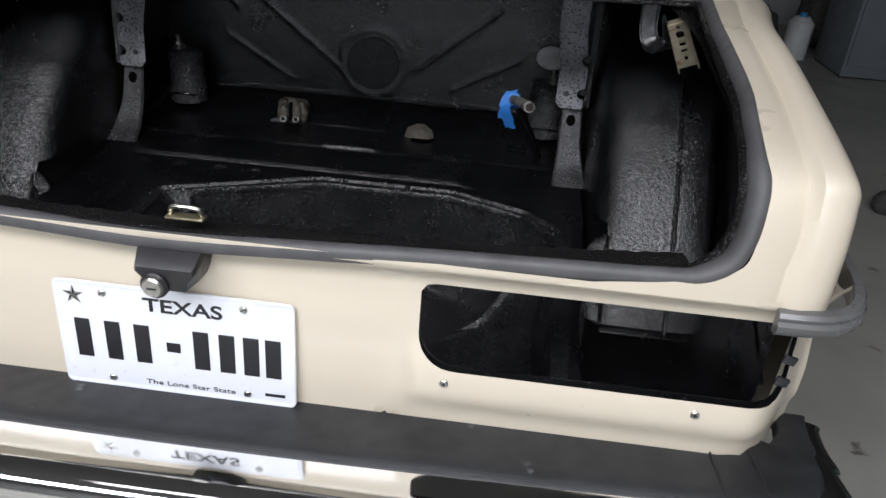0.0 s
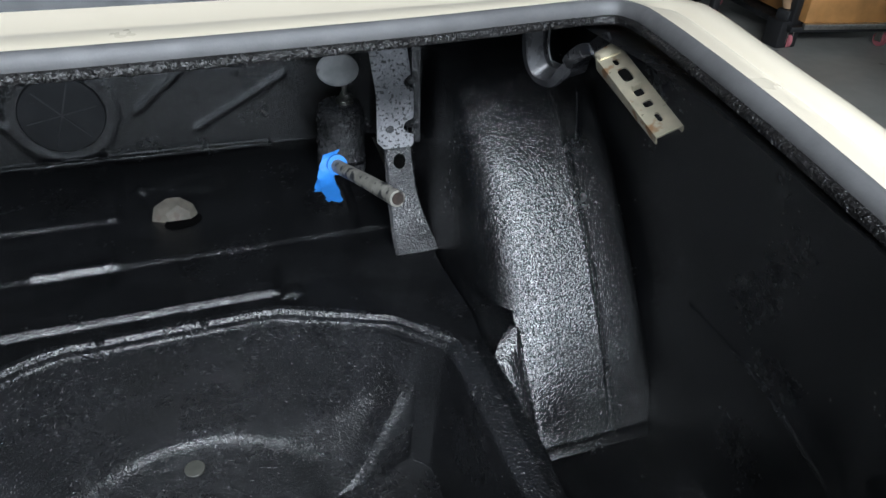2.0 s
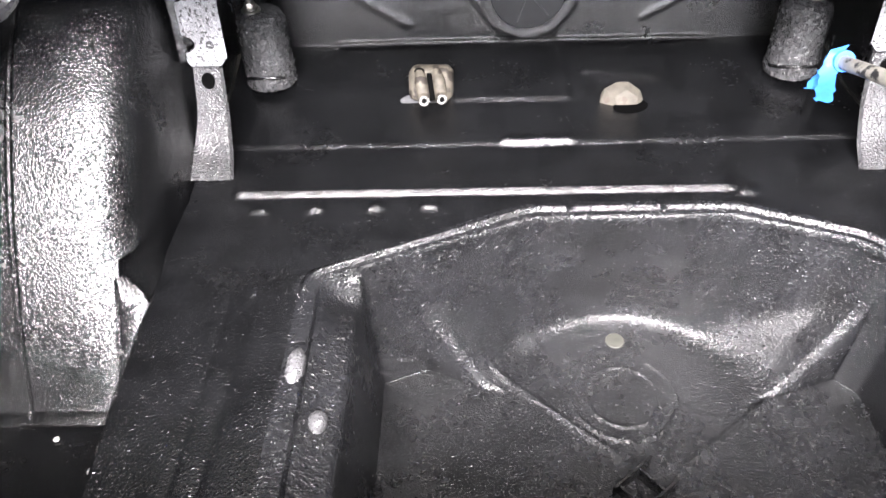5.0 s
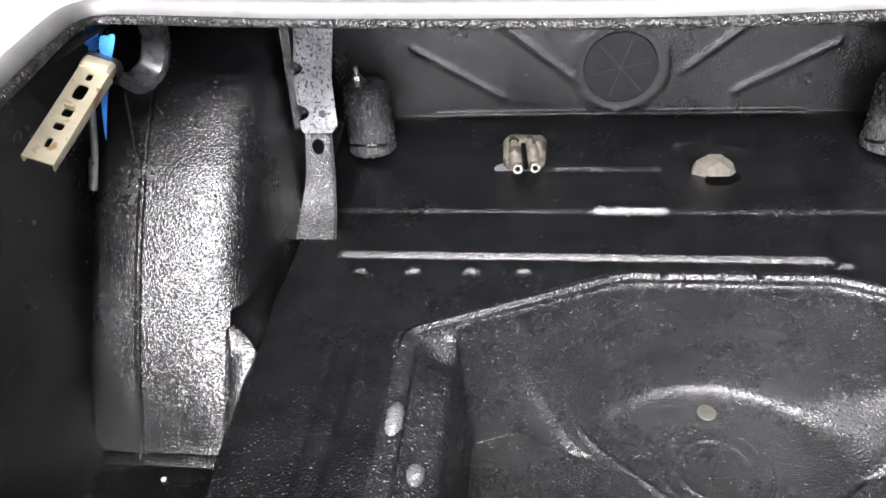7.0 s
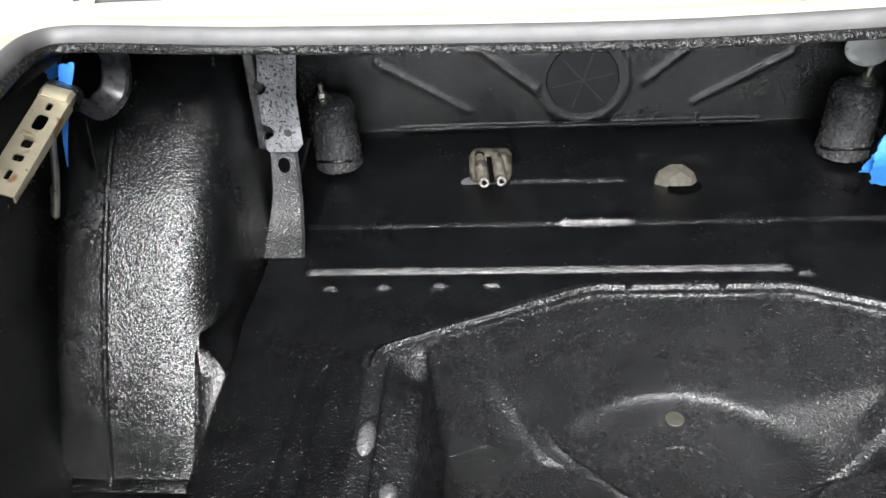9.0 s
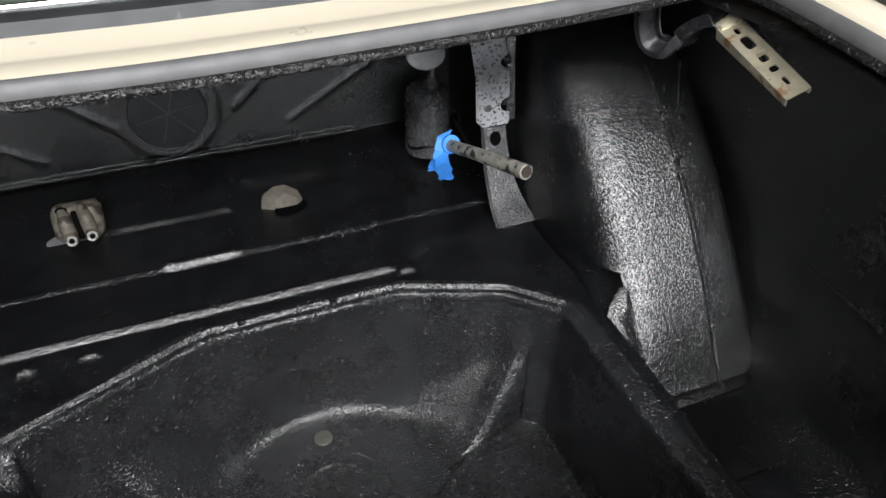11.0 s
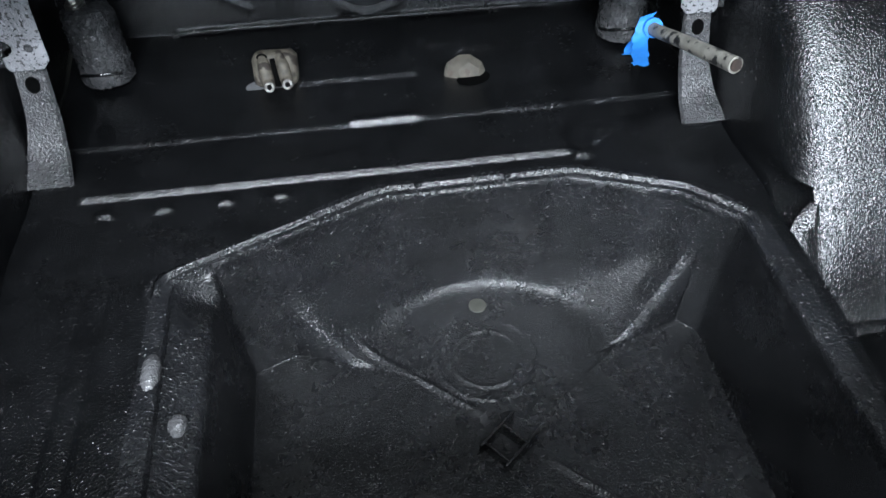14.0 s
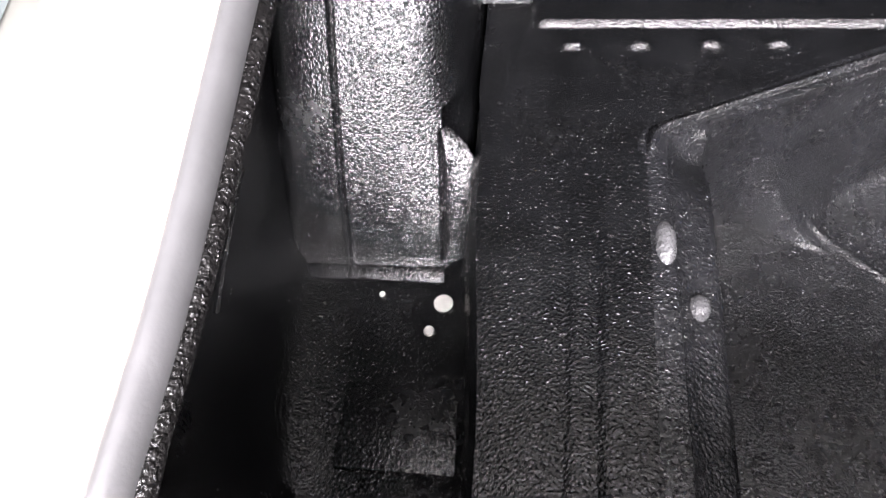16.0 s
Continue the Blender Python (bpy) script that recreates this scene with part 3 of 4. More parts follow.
# ---- sides of the boot ----
ARCH = [(.492, .392), (.500, .398), (.517, .418), (.552, .482), (.595, .551), (.655, .635), (.710, .702), (.755, .752), (.83, .820), (.93, .885), (1.05, .925), (1.27, .935)]
for sx in (1, -1):
    rows = []
    for y in np.r_[np.linspace(.012, .60, 24), np.linspace(.65, 1.28, 12)]:
        edge = .530 + .025 * float(step(np.array(y), .2, .6))
        top = float(np.interp(y, [0, .05, .17, .38, .5, 1.3], [.90, .945, .965, .995, 1.0, .99]))
        bulge = .006 * math.sin(y * 9)
        w = -.045 * (1 - float(step(np.array(y), .0, .5)))
        w -= .02 * (1 - float(step(np.array(y), .02, .2)))
        rows.append([(sx * edge, y, .524), (sx * (edge + .008), y, .515), (sx * (edge + .014), y, .47), (sx * (edge + .022), y, .405), (sx * (edge + .04), y, .394), (sx * .70, y, .392), (sx * (.775 + w), y, .396),
                     (sx * (.800 + w), y, .42), (sx * (.815 + w), y, .50), (sx * (.818 + bulge + w), y, .565), (sx * (.822 + bulge + w), y, .575), (sx * (.820 + bulge + w), y, .66), (sx * (.806 + w), y, .78), (sx * (.780 + w), y, .87), (sx * .735, y, top - .035), (sx * .690, y, top - .016), (sx * .640, y, top - .012)])
    rows = [[(x, y + .115 * float(step(np.array(abs(x)), .66, .78)) * (1 - float(step(np.array(y), .0, .30))), z) for x, y, z in row] for row in rows]
    part("side_pocket", face_up(grid_bm(rows), (-sx, 0, .5)), COAT, car, "black side pocket and inner fender")
    prof = smooth_path(ARCH, 60)
    rows = []
    for y, z in prof:
        k = float(step(np.array(z), .40, .60))
        base = [(.568, .80), (.569, .40), (.571, .22), (.574, .145), (.580, .105), (.590, .073), (.605, .051), (.625, .036), (.655, .022), (.722, .003), (.726, .001), (.730, .001), (.735, -.001), (.762, -.006), (.782, -.007), (.796, -.001), (.808, .020), (.818, .07)]
        gap = .06 * (z < .556)
        rows.append([(sx * x, min(y + (o + gap * (x < .602)) * (.25 + .75 * k if o < .2 else 1), 1.28), z) for x, o in base])
    part("wheel_arch", face_up(grid_bm(rows), (0, -1, .8)), COAT, car, "black undercoated inner wheel arch")
    # raised seam on the arch
    part("arch_seam", tube_bm([(sx * .7275, y - .0015, z + .0015) for y, z in ARCH[1:11]], .0048, 8, n=60), COAT, car)
    # flange with a rounded edge below the notch, and a run of sealant along the fender
    rows = []
    for z in np.linspace(.543, .405, 15):
        y = float(np.interp(z, [p[1] for p in ARCH], [p[0] for p in ARCH])) + .040 * (.25 + .75 * float(step(np.array(z), .40, .60)))
        out = float(np.interp(z, [.405, .44, .47, .50, .52, .535, .543], [.572, .560, .556, .559, .570, .588, .600]))
        rows.append([(sx * (.606 + k * (out - .606)), y + .012 * k * k + (.004 if 0 < k < .2 else 0), z) for k in (0, .08, .2, .6, .9, 1)])
    part("arch_flange", thicken(face_up(grid_bm(rows), (0, -1, .5)), .003), COAT, car)
    rng = random.Random(21)
    run = [(sx * (.812 + rng.uniform(-.003, .003)), y + .038, z) for y, z in smooth_path(ARCH[1:5], 40)]
    part("arch_sealant", tube_bm(run, [.005 + rng.uniform(-.0025, .003) for _ in range(60)], 8, n=120), COAT, car)
    # folded lip at the foot of the arch
    part("arch_lip", box_bm((.185, .020, .009), pose(sx * .692, .499, .3995, 24, 0, 0), .003), COAT, car)
    # raised plate on the pocket's floor
    part("pocket_plate", box_bm((.158, .105, .009), pose(sx * .625, .293, .395), .003), COAT, car)

# bulkhead behind the rear seat, with pressed beads and a round cover
rows = []
for z in np.linspace(.566, 1.0, 88):
    row = []
    for x in np.linspace(-.58, .58, 233):
        y = 1.272
        for (ax, az), (bx, bz) in (((-.41, .717), (-.235, .612)), ((.222, .620), (.39, .712)), ((-.33, .838), (-.10, .655)), ((.33, .838), (.12, .665)), ((-.52, .90), (-.38, .80))):
            L = math.hypot(bx - ax, bz - az)
            u = ((x - ax) * (bx - ax) + (z - az) * (bz - az)) / L
            v = ((x - ax) * (bz - az) - (z - az) * (bx - ax)) / L
            if -.01 < u < L + .01:
                y -= .005 * math.exp(-(v / .006) ** 2)
        r = math.hypot(x + .003, z - .672)
        y -= .0035 * math.exp(-((r - .088) / .008) ** 2) + .002 * math.exp(-((r - .072) / .005) ** 2)
        y -= .006 * (1 - float(step(np.array(z), .574, .580))) * (1 if -.38 < x < .36 else .4)
        row.append((x, y, z - (.006 if (x < -.375 or x > .355) and z < .60 else 0)))
    rows.append(row)
part("bulkhead", face_up(grid_bm(rows), (0, -1, 0)), COAT, car, "black pressed bulkhead with diagonal beads")
part("bulkhead_bead", tube_bm([(-.41, 1.262, .566), (-.375, 1.262, .567), (-.35, 1.2605, .5775), (0, 1.2600, .5785), (.33, 1.2605, .5775), (.355, 1.262, .567), (.40, 1.262, .566)], .0046, 8, n=90), COAT, car)
part("shelf_underside", face_up(grid_bm([[(x, y, .992) for x in np.linspace(-.72, .72, 5)] for y in (.63, .9, 1.28)]), (0, 0, -1)), COAT, car)

# short beads under the well's rim, and two shelf bumps whose highlights are painted grey
for x0, x1, y in ((-.055, .005, .788), (.262, .322, .788)):
    part("well_bead", tube_bm([(x0, y - .005, .478), (.5 * (x0 + x1), y - .008, .481), (x1, y - .005, .478)], [.001, .006, .006, .001], 8, n=14), COAT, well)
for x, y, z, sy in ((-.338, .485, .517, .036), (-.303, .416, .499, .016)):
    part("shelf_bump", tube_bm([(x, y - sy, z), (x, y, z + .006), (x, y + sy, z)], [.003, .012, .012, .003], 10, n=12), PALE_COAT, boot_floor, "bump with its highlight painted grey")
# notches in the rim's bead
for x in (.030, .172):
    part("bead_notch", box_bm((.012, .018, .008), pose(x, .7895, .531, 0, 0, 20), .003), COAT, boot_floor)
# rough flange behind the rear seal
rng = random.Random(12)
rows = []
for x in np.linspace(-.60, .60, 161):
    z = float(np.interp(abs(x), [0, .15, .30, .45, .60], [.789, .796, .804, .810, .817])) - .006
    e = .040 + .006 * math.sin(x * 11 + 1) + rng.uniform(-.003, .003)
    rows.append([(x, -.012, z - .006), (x, -.004, z), (x, .012, z + .001 + rng.uniform(0, .001)), (x, .012 + e * .6, z - .001 + rng.uniform(0, .0012)), (x, .012 + e, z - .004), (x, .008 + e, z - .016)])
part("rear_flange", face_up(grid_bm(rows)), COAT_ROUGH, car, "rough dark brown-black sprayed rear flange")
# crack lines in the spray of the inner fenders
for sx, pts in ((1, [(.795, .50, .637), (.797, .42, .630), (.797, .353, .622), (.785, .25, .600), (.772, .143, .575)]), (-1, [(-.797, .49, .631), (-.797, .41, .618), (-.793, .33, .603)])):
    part("fender_seam", tube_bm(pts, .0042, 8, n=30), COAT, car)
floor_at = lambda x, y: float(floor_z(np.array([x]), np.array([y]))[0])


# ---- bumper ----
BPATH = smooth_path([(-.796, .10), (-.783, .045), (-.748, .014), (-.62, .008), (-.3, -.002), (0, -.006), (.3, -.002), (.62, .008), (.748, .014), (.783, .045), (.796, .10)], 120)


def bumper_sheet(profile):
    """A profile of (backwards, up) drawn along the bumper's path."""
    tan = np.gradient(BPATH, axis=0)
    rows = []
    for (x, y), (tx, ty) in zip(BPATH, tan):
        L = math.hypot(tx, ty)
        ox, oy = ty / L, -tx / L
        thin = 1 - .72 * abs(ox) ** 2
        rows.append([(x + ox * a * thin, y + oy * a * thin, z) for a, z in profile])
    return face_up(grid_bm(rows), (0, -1, .5))


bumper = part("bumper", bumper_sheet([(-.04, .540), (-.035, .556), (-.02, .5605), (.02, .5625), (.065, .5645), (.080, .5640), (.086, .5605), (.087, .555)]), RUBBER, car, "black rubber-topped bumper")
part("chrome_blade", bumper_sheet([(.082, .556), (.090, .5555), (.120, .5545), (.148, .5525), (.162, .5475), (.170, .538), (.173, .522), (.173, .500), (.171, .484)]), CHROME, bumper, "chrome bumper blade")
part("rub_strip", bumper_sheet([(.168, .486), (.181, .484), (.188, .478), (.190, .462), (.188, .446), (.181, .440), (.168, .438)]), RUBBER, bumper, "black rubber strip")
part("chrome_underside", bumper_sheet([(.172, .440), (.172, .430), (.165, .405), (.145, .385), (.11, .375)]), CHROME, bumper)
for sx in (1, -1):
    part("end_joint", box_bm((.0025, .09, .002), pose(sx * .678, -.036, .5645, 0, 0, sx * 4), .0015), PLASTIC, bumper)
    part("end_joint", box_bm((.0025, .09, .002), pose(sx * .730, -.032, .5645, 0, 0, sx * 4), .0012), PLASTIC, bumper)
part("lower_apron", face_up(grid_bm([[(x, y, z) for x in np.linspace(-.70, .70, 9)] for y, z in ((.03, .545), (.03, .42), (.10, .28))]), (0, -1, 0)), COAT, car)

# ---- number plate, lock and latch ----
PLATE_WHITE = material("plate_white", (.78, .80, .84), .35, mottle=.03, mottle_scale=30, coat=.2)
PLATE_BLACK = material("plate_ink", (.015, .015, .017), .4)
PLATE = pose(0, -.0075, .637, 87.0, 0, 0)


def text_bm(words, height, m, wide=1.0, extrude=.0004):
    cu = bpy.data.curves.new("writing", "FONT")
    cu.body, cu.size, cu.align_x, cu.align_y, cu.extrude, cu.offset = words, height, "CENTER", "CENTER", extrude, (height * .018 if height > .015 else .0)
    ob = bpy.data.objects.new("writing", cu)
    me = bpy.data.meshes.new_from_object(ob)
    bm = bmesh.new()
    bm.from_mesh(me)
    bpy.data.objects.remove(ob)
    bpy.data.curves.remove(cu)
    bpy.data.meshes.remove(me)
    bmesh.ops.transform(bm, matrix=m @ Matrix.Diagonal((wide, 1, 1, 1)), verts=bm.verts)
    return bm


def rounded_plate_bm(w, h, r, prof, m, n=6):
    """Rounded rectangles stacked as (inset, height) steps, closed on both sides."""
    rows = []
    for inset, z in prof:
        row = []
        for cx, cy, a0 in ((w / 2 - r, h / 2 - r, 0), (-w / 2 + r, h / 2 - r, 90), (-w / 2 + r, -h / 2 + r, 180), (w / 2 - r, -h / 2 + r, 270)):
            row += [m @ Vector((cx + max(r - inset, .0005) * math.cos(radians(a)), cy + max(r - inset, .0005) * math.sin(radians(a)), z)) for a in np.linspace(a0, a0 + 90, n)]
        rows.append(row)
    bm = grid_bm(rows, False, True)
    bm.verts.ensure_lookup_table()
    k = 4 * n
    bm.faces.new([bm.verts[i] for i in range(k)])
    bm.faces.new([bm.verts[len(bm.verts) - k + i] for i in range(k)])
    bmesh.ops.recalc_face_normals(bm, faces=bm.faces)
    return bm


plate = part("number_plate", rounded_plate_bm(.305, .152, .009, [(0, 0), (0, .0016), (.001, .0026), (.0035, .0026), (.0055, .0014), (.007, .0014)], PLATE), PLATE_WHITE, car, "white embossed number plate")
FACE = PLATE @ pose(0, 0, .0016)
part("lettering", text_bm("TEXAS", .026, FACE @ pose(.012, .0515, 0), 1.32), PLATE_BLACK, plate)
part("lettering", text_bm("The Lone Star State", .0095, FACE @ pose(.014, -.0625, 0), 1.55), PLATE_BLACK, plate)
for i, cx in enumerate((-.117, -.078, -.040, .036, .069, .100, .128)):
    part("bar", box_bm((.020, .056, .0009), FACE @ pose(cx - .004, -.006, .0003), .0004, 1), PLATE_BLACK, plate)
part("bar", box_bm((.018, .014, .0009), FACE @ pose(-.004, -.006, .0003), .0004, 1), PLATE_BLACK, plate)
part("bar", box_bm((.026, .004, .0007), FACE @ pose(.125, -.060, .0003)), PLATE_BLACK, plate)
bm = bmesh.new()
vs = [bm.verts.new(FACE @ Vector((-.127 + r * math.sin(a), .055 + r * math.cos(a), h))) for a, r, h in [(i * math.pi / 5, .0135 if i % 2 == 0 else .0042, .0003) for i in range(10)]]
mid = bm.verts.new(FACE @ Vector((-.127, .055, .0018)))
for i in range(10):
    if i % 2 == 0:
        bm.faces.new((mid, vs[i], vs[(i + 1) % 10]))
bmesh.ops.recalc_face_normals(bm, faces=bm.faces)
part("star", bm, PLATE_BLACK, plate, smooth=False)
bm = bmesh.new()
vs = [bm.verts.new(FACE @ Vector((-.127 + r * math.sin(a), .055 + r * math.cos(a), .0002))) for a, r in [(i * math.pi / 5, .0145 if i % 2 == 0 else .0052) for i in range(10)]]
bm.faces.new(list(reversed(vs)))
part("star_edge", bm, STEEL, plate, smooth=False)
for cx, cy in ((-.089, .062), (.089, .062), (-.089, -.062), (.089, -.062)):
    screw = part("screw", disc_bm(.0048, .003, FACE @ pose(cx, cy, 0), 16, .0012), STEEL, plate, "zinc screw")
    part("slot", box_bm((.0075, .0012, .0006), FACE @ pose(cx, cy, .0031, 0, 0, 30)), PLASTIC, screw)

# lock housing over the plate
rows = []
for y, top, bot, wt, wb in ((.004, .786, .741, .080, .056), (-.020, .786, .741, .080, .054), (-.030, .783, .741, .078, .050), (-.044, .772, .740, .072, .044), (-.047, .769, .7415, .068, .040)):
    rows.append([(.016 + sx * w / 2, y, z) for sx, w, z in ((-1, wb, bot), (-1, wb * .62 + wt * .38, bot + .012), (-1, wt, top - .006), (-1, wt * .94, top), (1, wt * .94, top), (1, wt, top - .006), (1, wb * .62 + wt * .38, bot + .012), (1, wb, bot))])
bm = grid_bm(rows, False, True)
bm.verts.ensure_lookup_table()
bm.faces.new([bm.verts[len(bm.verts) - 8 + i] for i in range(8)])
bmesh.ops.recalc_face_normals(bm, faces=bm.faces)
housing = part("lock_housing", bm, PLASTIC, car, "black plastic lock housing")
LOCK = pose(.004, -.040, .7475, 90, 0, 0)
part("collar", disc_bm(.0165, .012, LOCK, 28, .002), PLASTIC, housing)
barrel = part("lock_barrel", disc_bm(.0125, .017, LOCK, 28, .002), STEEL, housing, "silver lock barrel")
part("keyhole", box_bm((.011, .0022, .001), LOCK @ pose(0, 0, .0172)), PLASTIC, barrel)

# striker on the rear lip
BRASS = material("yellow_zinc", (.62, .56, .36), .38, metal=.9, mottle=.25, mottle_scale=70, stain=(.16, .10, .05), stain_scale=90, stain_cut=.66)
striker = part("latch_striker", box_bm((.046, .016, .003), pose(.020, .014, .806), .001), BRASS, car, "yellow zinc latch striker")
part("hook", tube_bm([(.000, .016, .806), (.004, .013, .817), (.020, .011, .820), (.036, .013, .817), (.040, .016, .806)], .003, 8), STEEL, striker)
# screws below the lamp opening
for bx in (.338, .640):
    ob = part("lamp_screw", disc_bm(.0055, .004, pose(bx, tail_y(bx, .630) + .001, .630, 90, 0, 0), 14, .001), STEEL, car)
    part("socket", disc_bm(.0025, .0006, pose(bx, tail_y(bx, .630) - .003, .630, 90, 0, 0), 6), PLASTIC, ob)
# wiring tabs left in the lamp opening
for z in (.668, .700):
    part("wiring_tab", box_bm((.016, .004, .012), pose(.741, .022, z, 0, 15, 0), .001), PLASTIC, car)

# ---- brackets and towers in the boot ----
DARKSTEEL = material("black_painted_steel", (.02, .02, .022), .3, mottle=.3, mottle_scale=30)
HINGE = material("cadmium_steel", (.50, .455, .34), .42, metal=.75, mottle=.18, mottle_scale=40, stain=(.34, .20, .10), stain_scale=38, stain_cut=.60)
for sx in (1, -1):
    # strut top: a domed cup with a bolt
    cx, cy = (.478 if sx > 0 else -.490), 1.162
    rows = []
    rad = [(.046, .556), (.0455, .585), (.0445, .61), (.0445, .64), (.044, .665), (.042, .682), (.034, .692), (.018, .696), (.002, .696)]
    for r, z in smooth_path([(r_, z_, 0) for r_, z_ in rad], 54)[:, :2].tolist():
        rows.append([(cx + (r + .0045 * noise.noise(Vector((44 * math.cos(a) * r * 5, 44 * math.sin(a) * r * 5, z * 150)))) * math.cos(a), cy + (r + .0045 * noise.noise(Vector((44 * math.cos(a) * r * 5, 44 * math.sin(a) * r * 5, z * 150 + 7)))) * math.sin(a), z) for a in np.linspace(0, 2 * math.pi, 72, endpoint=False)])
    tower = part("strut_tower", face_up(grid_bm(rows, False, True), (0, 0, 1)), LIT_COAT, car, "black coated strut tower")
    part("tower_foot", tube_bm([(cx + .045 * math.cos(a), cy + .045 * math.sin(a), .572 + .012 * math.sin(a) ** 2) for a in np.linspace(1.08 * math.pi, 1.75 * math.pi, 14)], .0035, 8), COAT, tower)
    bx = cx + (-.012 if sx < 0 else .006)
    nut = part("strut_nut", disc_bm(.017, .004, pose(bx, cy - .006, .696, 8, 0, 0), 24, .0015), STEEL, tower, "bare zinc nut and washers")
    part("washer", disc_bm(.0135, .004, pose(bx, cy - .0065, .7005, 8, 0, 0), 24, .0015), STEEL, nut)
    part("hexagon", disc_bm(.0095, .009, pose(bx, cy - .007, .704, 8, 0, 10), 6, .001), STEEL, nut)
    part("stud", disc_bm(.0048, .026, pose(bx, cy - .007, .705, 8, 0, 0), 12, .001), STEEL, nut)
    # plate and strap down the side of the wheel arch
    off = .0 if sx < 0 else -.006
    w0, w1, zb = .490 + off, .553 + off, .699
    rows = []
    for z in np.r_[zb, zb + .002, np.linspace(zb + .006, zb + .12, 40), np.linspace(zb + .125, .985, 12)]:
        lean = 0.0 if z < .79 else -.012 * (z - .79) / .08 if z < .87 else -.012
        notch = sum(d * max(0.0, 1 - ((z - c) / h) ** 2) ** .5 for c, h, d in ((.733, .013, .017), (.806, .010, .014)))
        inner = w0 + max(0.0, .012 - (z - zb)) * .9
        outer = w1 - notch - max(0.0, .006 - (z - zb)) * .6
        rows.append([(sx * (inner + k * (outer - inner) + lean), .940 + .03 * (z - zb) / .28 + (.0015 if k in (0, 1) else 0), z) for k in (0, .04, .3, .6, .9, .96, 1)])
    bracket = part("shelf_stay", thicken(face_up(grid_bm(rows), (0, -1, 0)), .003), GREYCOAT, car, "grey oversprayed notched upright stay")
    rows = [[(sx * (.556 + off), .958 + k * .03, .70 + k * .285), (sx * (.566 + off), .952 + k * .03, .70 + k * .285), (sx * (.570 + off), .985 + k * .03, .70 + k * .285)] for k in np.linspace(0, 1, 9)]
    part("stay_web", thicken(face_up(grid_bm(rows), (-sx, -1, 0)), .003), COAT, bracket)
    for zz in (.735, .81):
        part("stay_bolt", disc_bm(.0085, .005, pose(sx * (.548 + off), .956, zz, 90, 0, 0), 14, .002), COAT, bracket)
    part("stay_dimple", disc_bm(.0065, .001, pose(sx * (.512 + off), .9435, .732, 90, 0, 0), 16), LIT_COAT, bracket)
    rows = []
    for y, z, a, c in smooth_path([(.966, .715, .508, .556), (.958, .690, .508, .557), (.949, .655, .508, .559), (.938, .615, .508, .563), (.920, .580, .508, .570), (.902, .559, .506, .576), (.884, .5475, .504, .580), (.866, .536, .502, .582)], 30).tolist():
        rows.append([(sx * (a + off), y + .005, z - .003), (sx * (a + off + .004), y, z), (sx * (.5 * (a + c) + off), y - .001, z), (sx * (c + off - .004), y, z), (sx * (c + off), y + .006, z - .003)])
    strap = part("stay_foot", thicken(face_up(grid_bm(rows), (0, -1, .3)), .003), LIT_COAT, car, "black coated stay foot with a hole, coloured lighter as if lit")
    part("stay_hole", disc_bm(.0105, .0012, pose(sx * (.532 + off), .9515, .668, 74, 0, 0) @ Matrix.Diagonal((1, 1.25, 1, 1)), 20), DEEP_BLACK, strap)

    # lid hinge arm: slotted channel on a swan neck
    A, B = Vector((sx * .648, .452, .933 if sx > 0 else .915)), Vector((sx * (.640 if sx > 0 else .630), .600, .984 if sx > 0 else .972))
    B = A.lerp(B, .80)
    ux = (B - A).normalized()
    wx = Vector((sx * .88, .10, .44)); wx = (wx - wx.dot(ux) * ux).normalized()
    nx = ux.cross(wx) if ux.cross(wx).z > 0 else wx.cross(ux)
    L, W = (B - A).length, .031

    def spot(u, v, h=0.0):
        return A + float(u) * ux + float(v) * wx + float(h) * nx

    bms = []
    slots = [(.0, .265 * L, .18 * L, .0062, .0028), (.265 * L, .425 * L, .35 * L, .0046, .0052), (.425 * L, .61 * L, .50 * L, .0058, .0052), (.61 * L, .82 * L, .73 * L, .0105, .0062), (.82 * L, L, .90 * L, .0050, .0030)]
    for u0, u1, uc, lu, lv in slots:
        hole, outer, mid = [], [], []
        for a in np.linspace(0, 2 * math.pi, 24, endpoint=False):
            c, s_ = math.cos(a), math.sin(a)
            k = (abs(c) ** 4 + abs(s_) ** 4) ** -.25
            hole.append((uc + lu * c * k, lv * s_ * k))
            kk = min(((u1 - uc) if c > 0 else (uc - u0)) / abs(c) if abs(c) > 1e-6 else 9e9, (W / 2) / abs(s_) if abs(s_) > 1e-6 else 9e9)
            outer.append((uc + kk * c, kk * s_))
        bms.append(grid_bm([[spot(*p) for p in hole], [spot(*p) for p in outer]], False, True))
    arm_bm = join(*bms)
    bmesh.ops.remove_doubles(arm_bm, verts=arm_bm.verts, dist=.0004)
    arm = part("hinge_arm", thicken(face_up(arm_bm, nx), .0022), HINGE, car, "rusty cadmium-plated slotted hinge arm", smooth=False)
    part("tongue", box_bm((.010, .003, .008), Matrix.Translation(spot(.545 * L, 0, .003)) @ Matrix((wx, ux, nx)).transposed().to_4x4()), HINGE, arm)
    for v in (-1, 1):
        rows = [[spot(u, v * W / 2, 0), spot(u, v * (W / 2 + .001), -.003), spot(u, v * (W / 2 + .0005), -.011 - .006 * u / L)] for u in np.linspace(.0, L + .004, 8)]
        part("flange", thicken(face_up(grid_bm(rows), v * wx), .002), HINGE, arm)
    turn_p = B.lerp(Vector((sx * .640, .648, .940)), .5) + .012 * nx
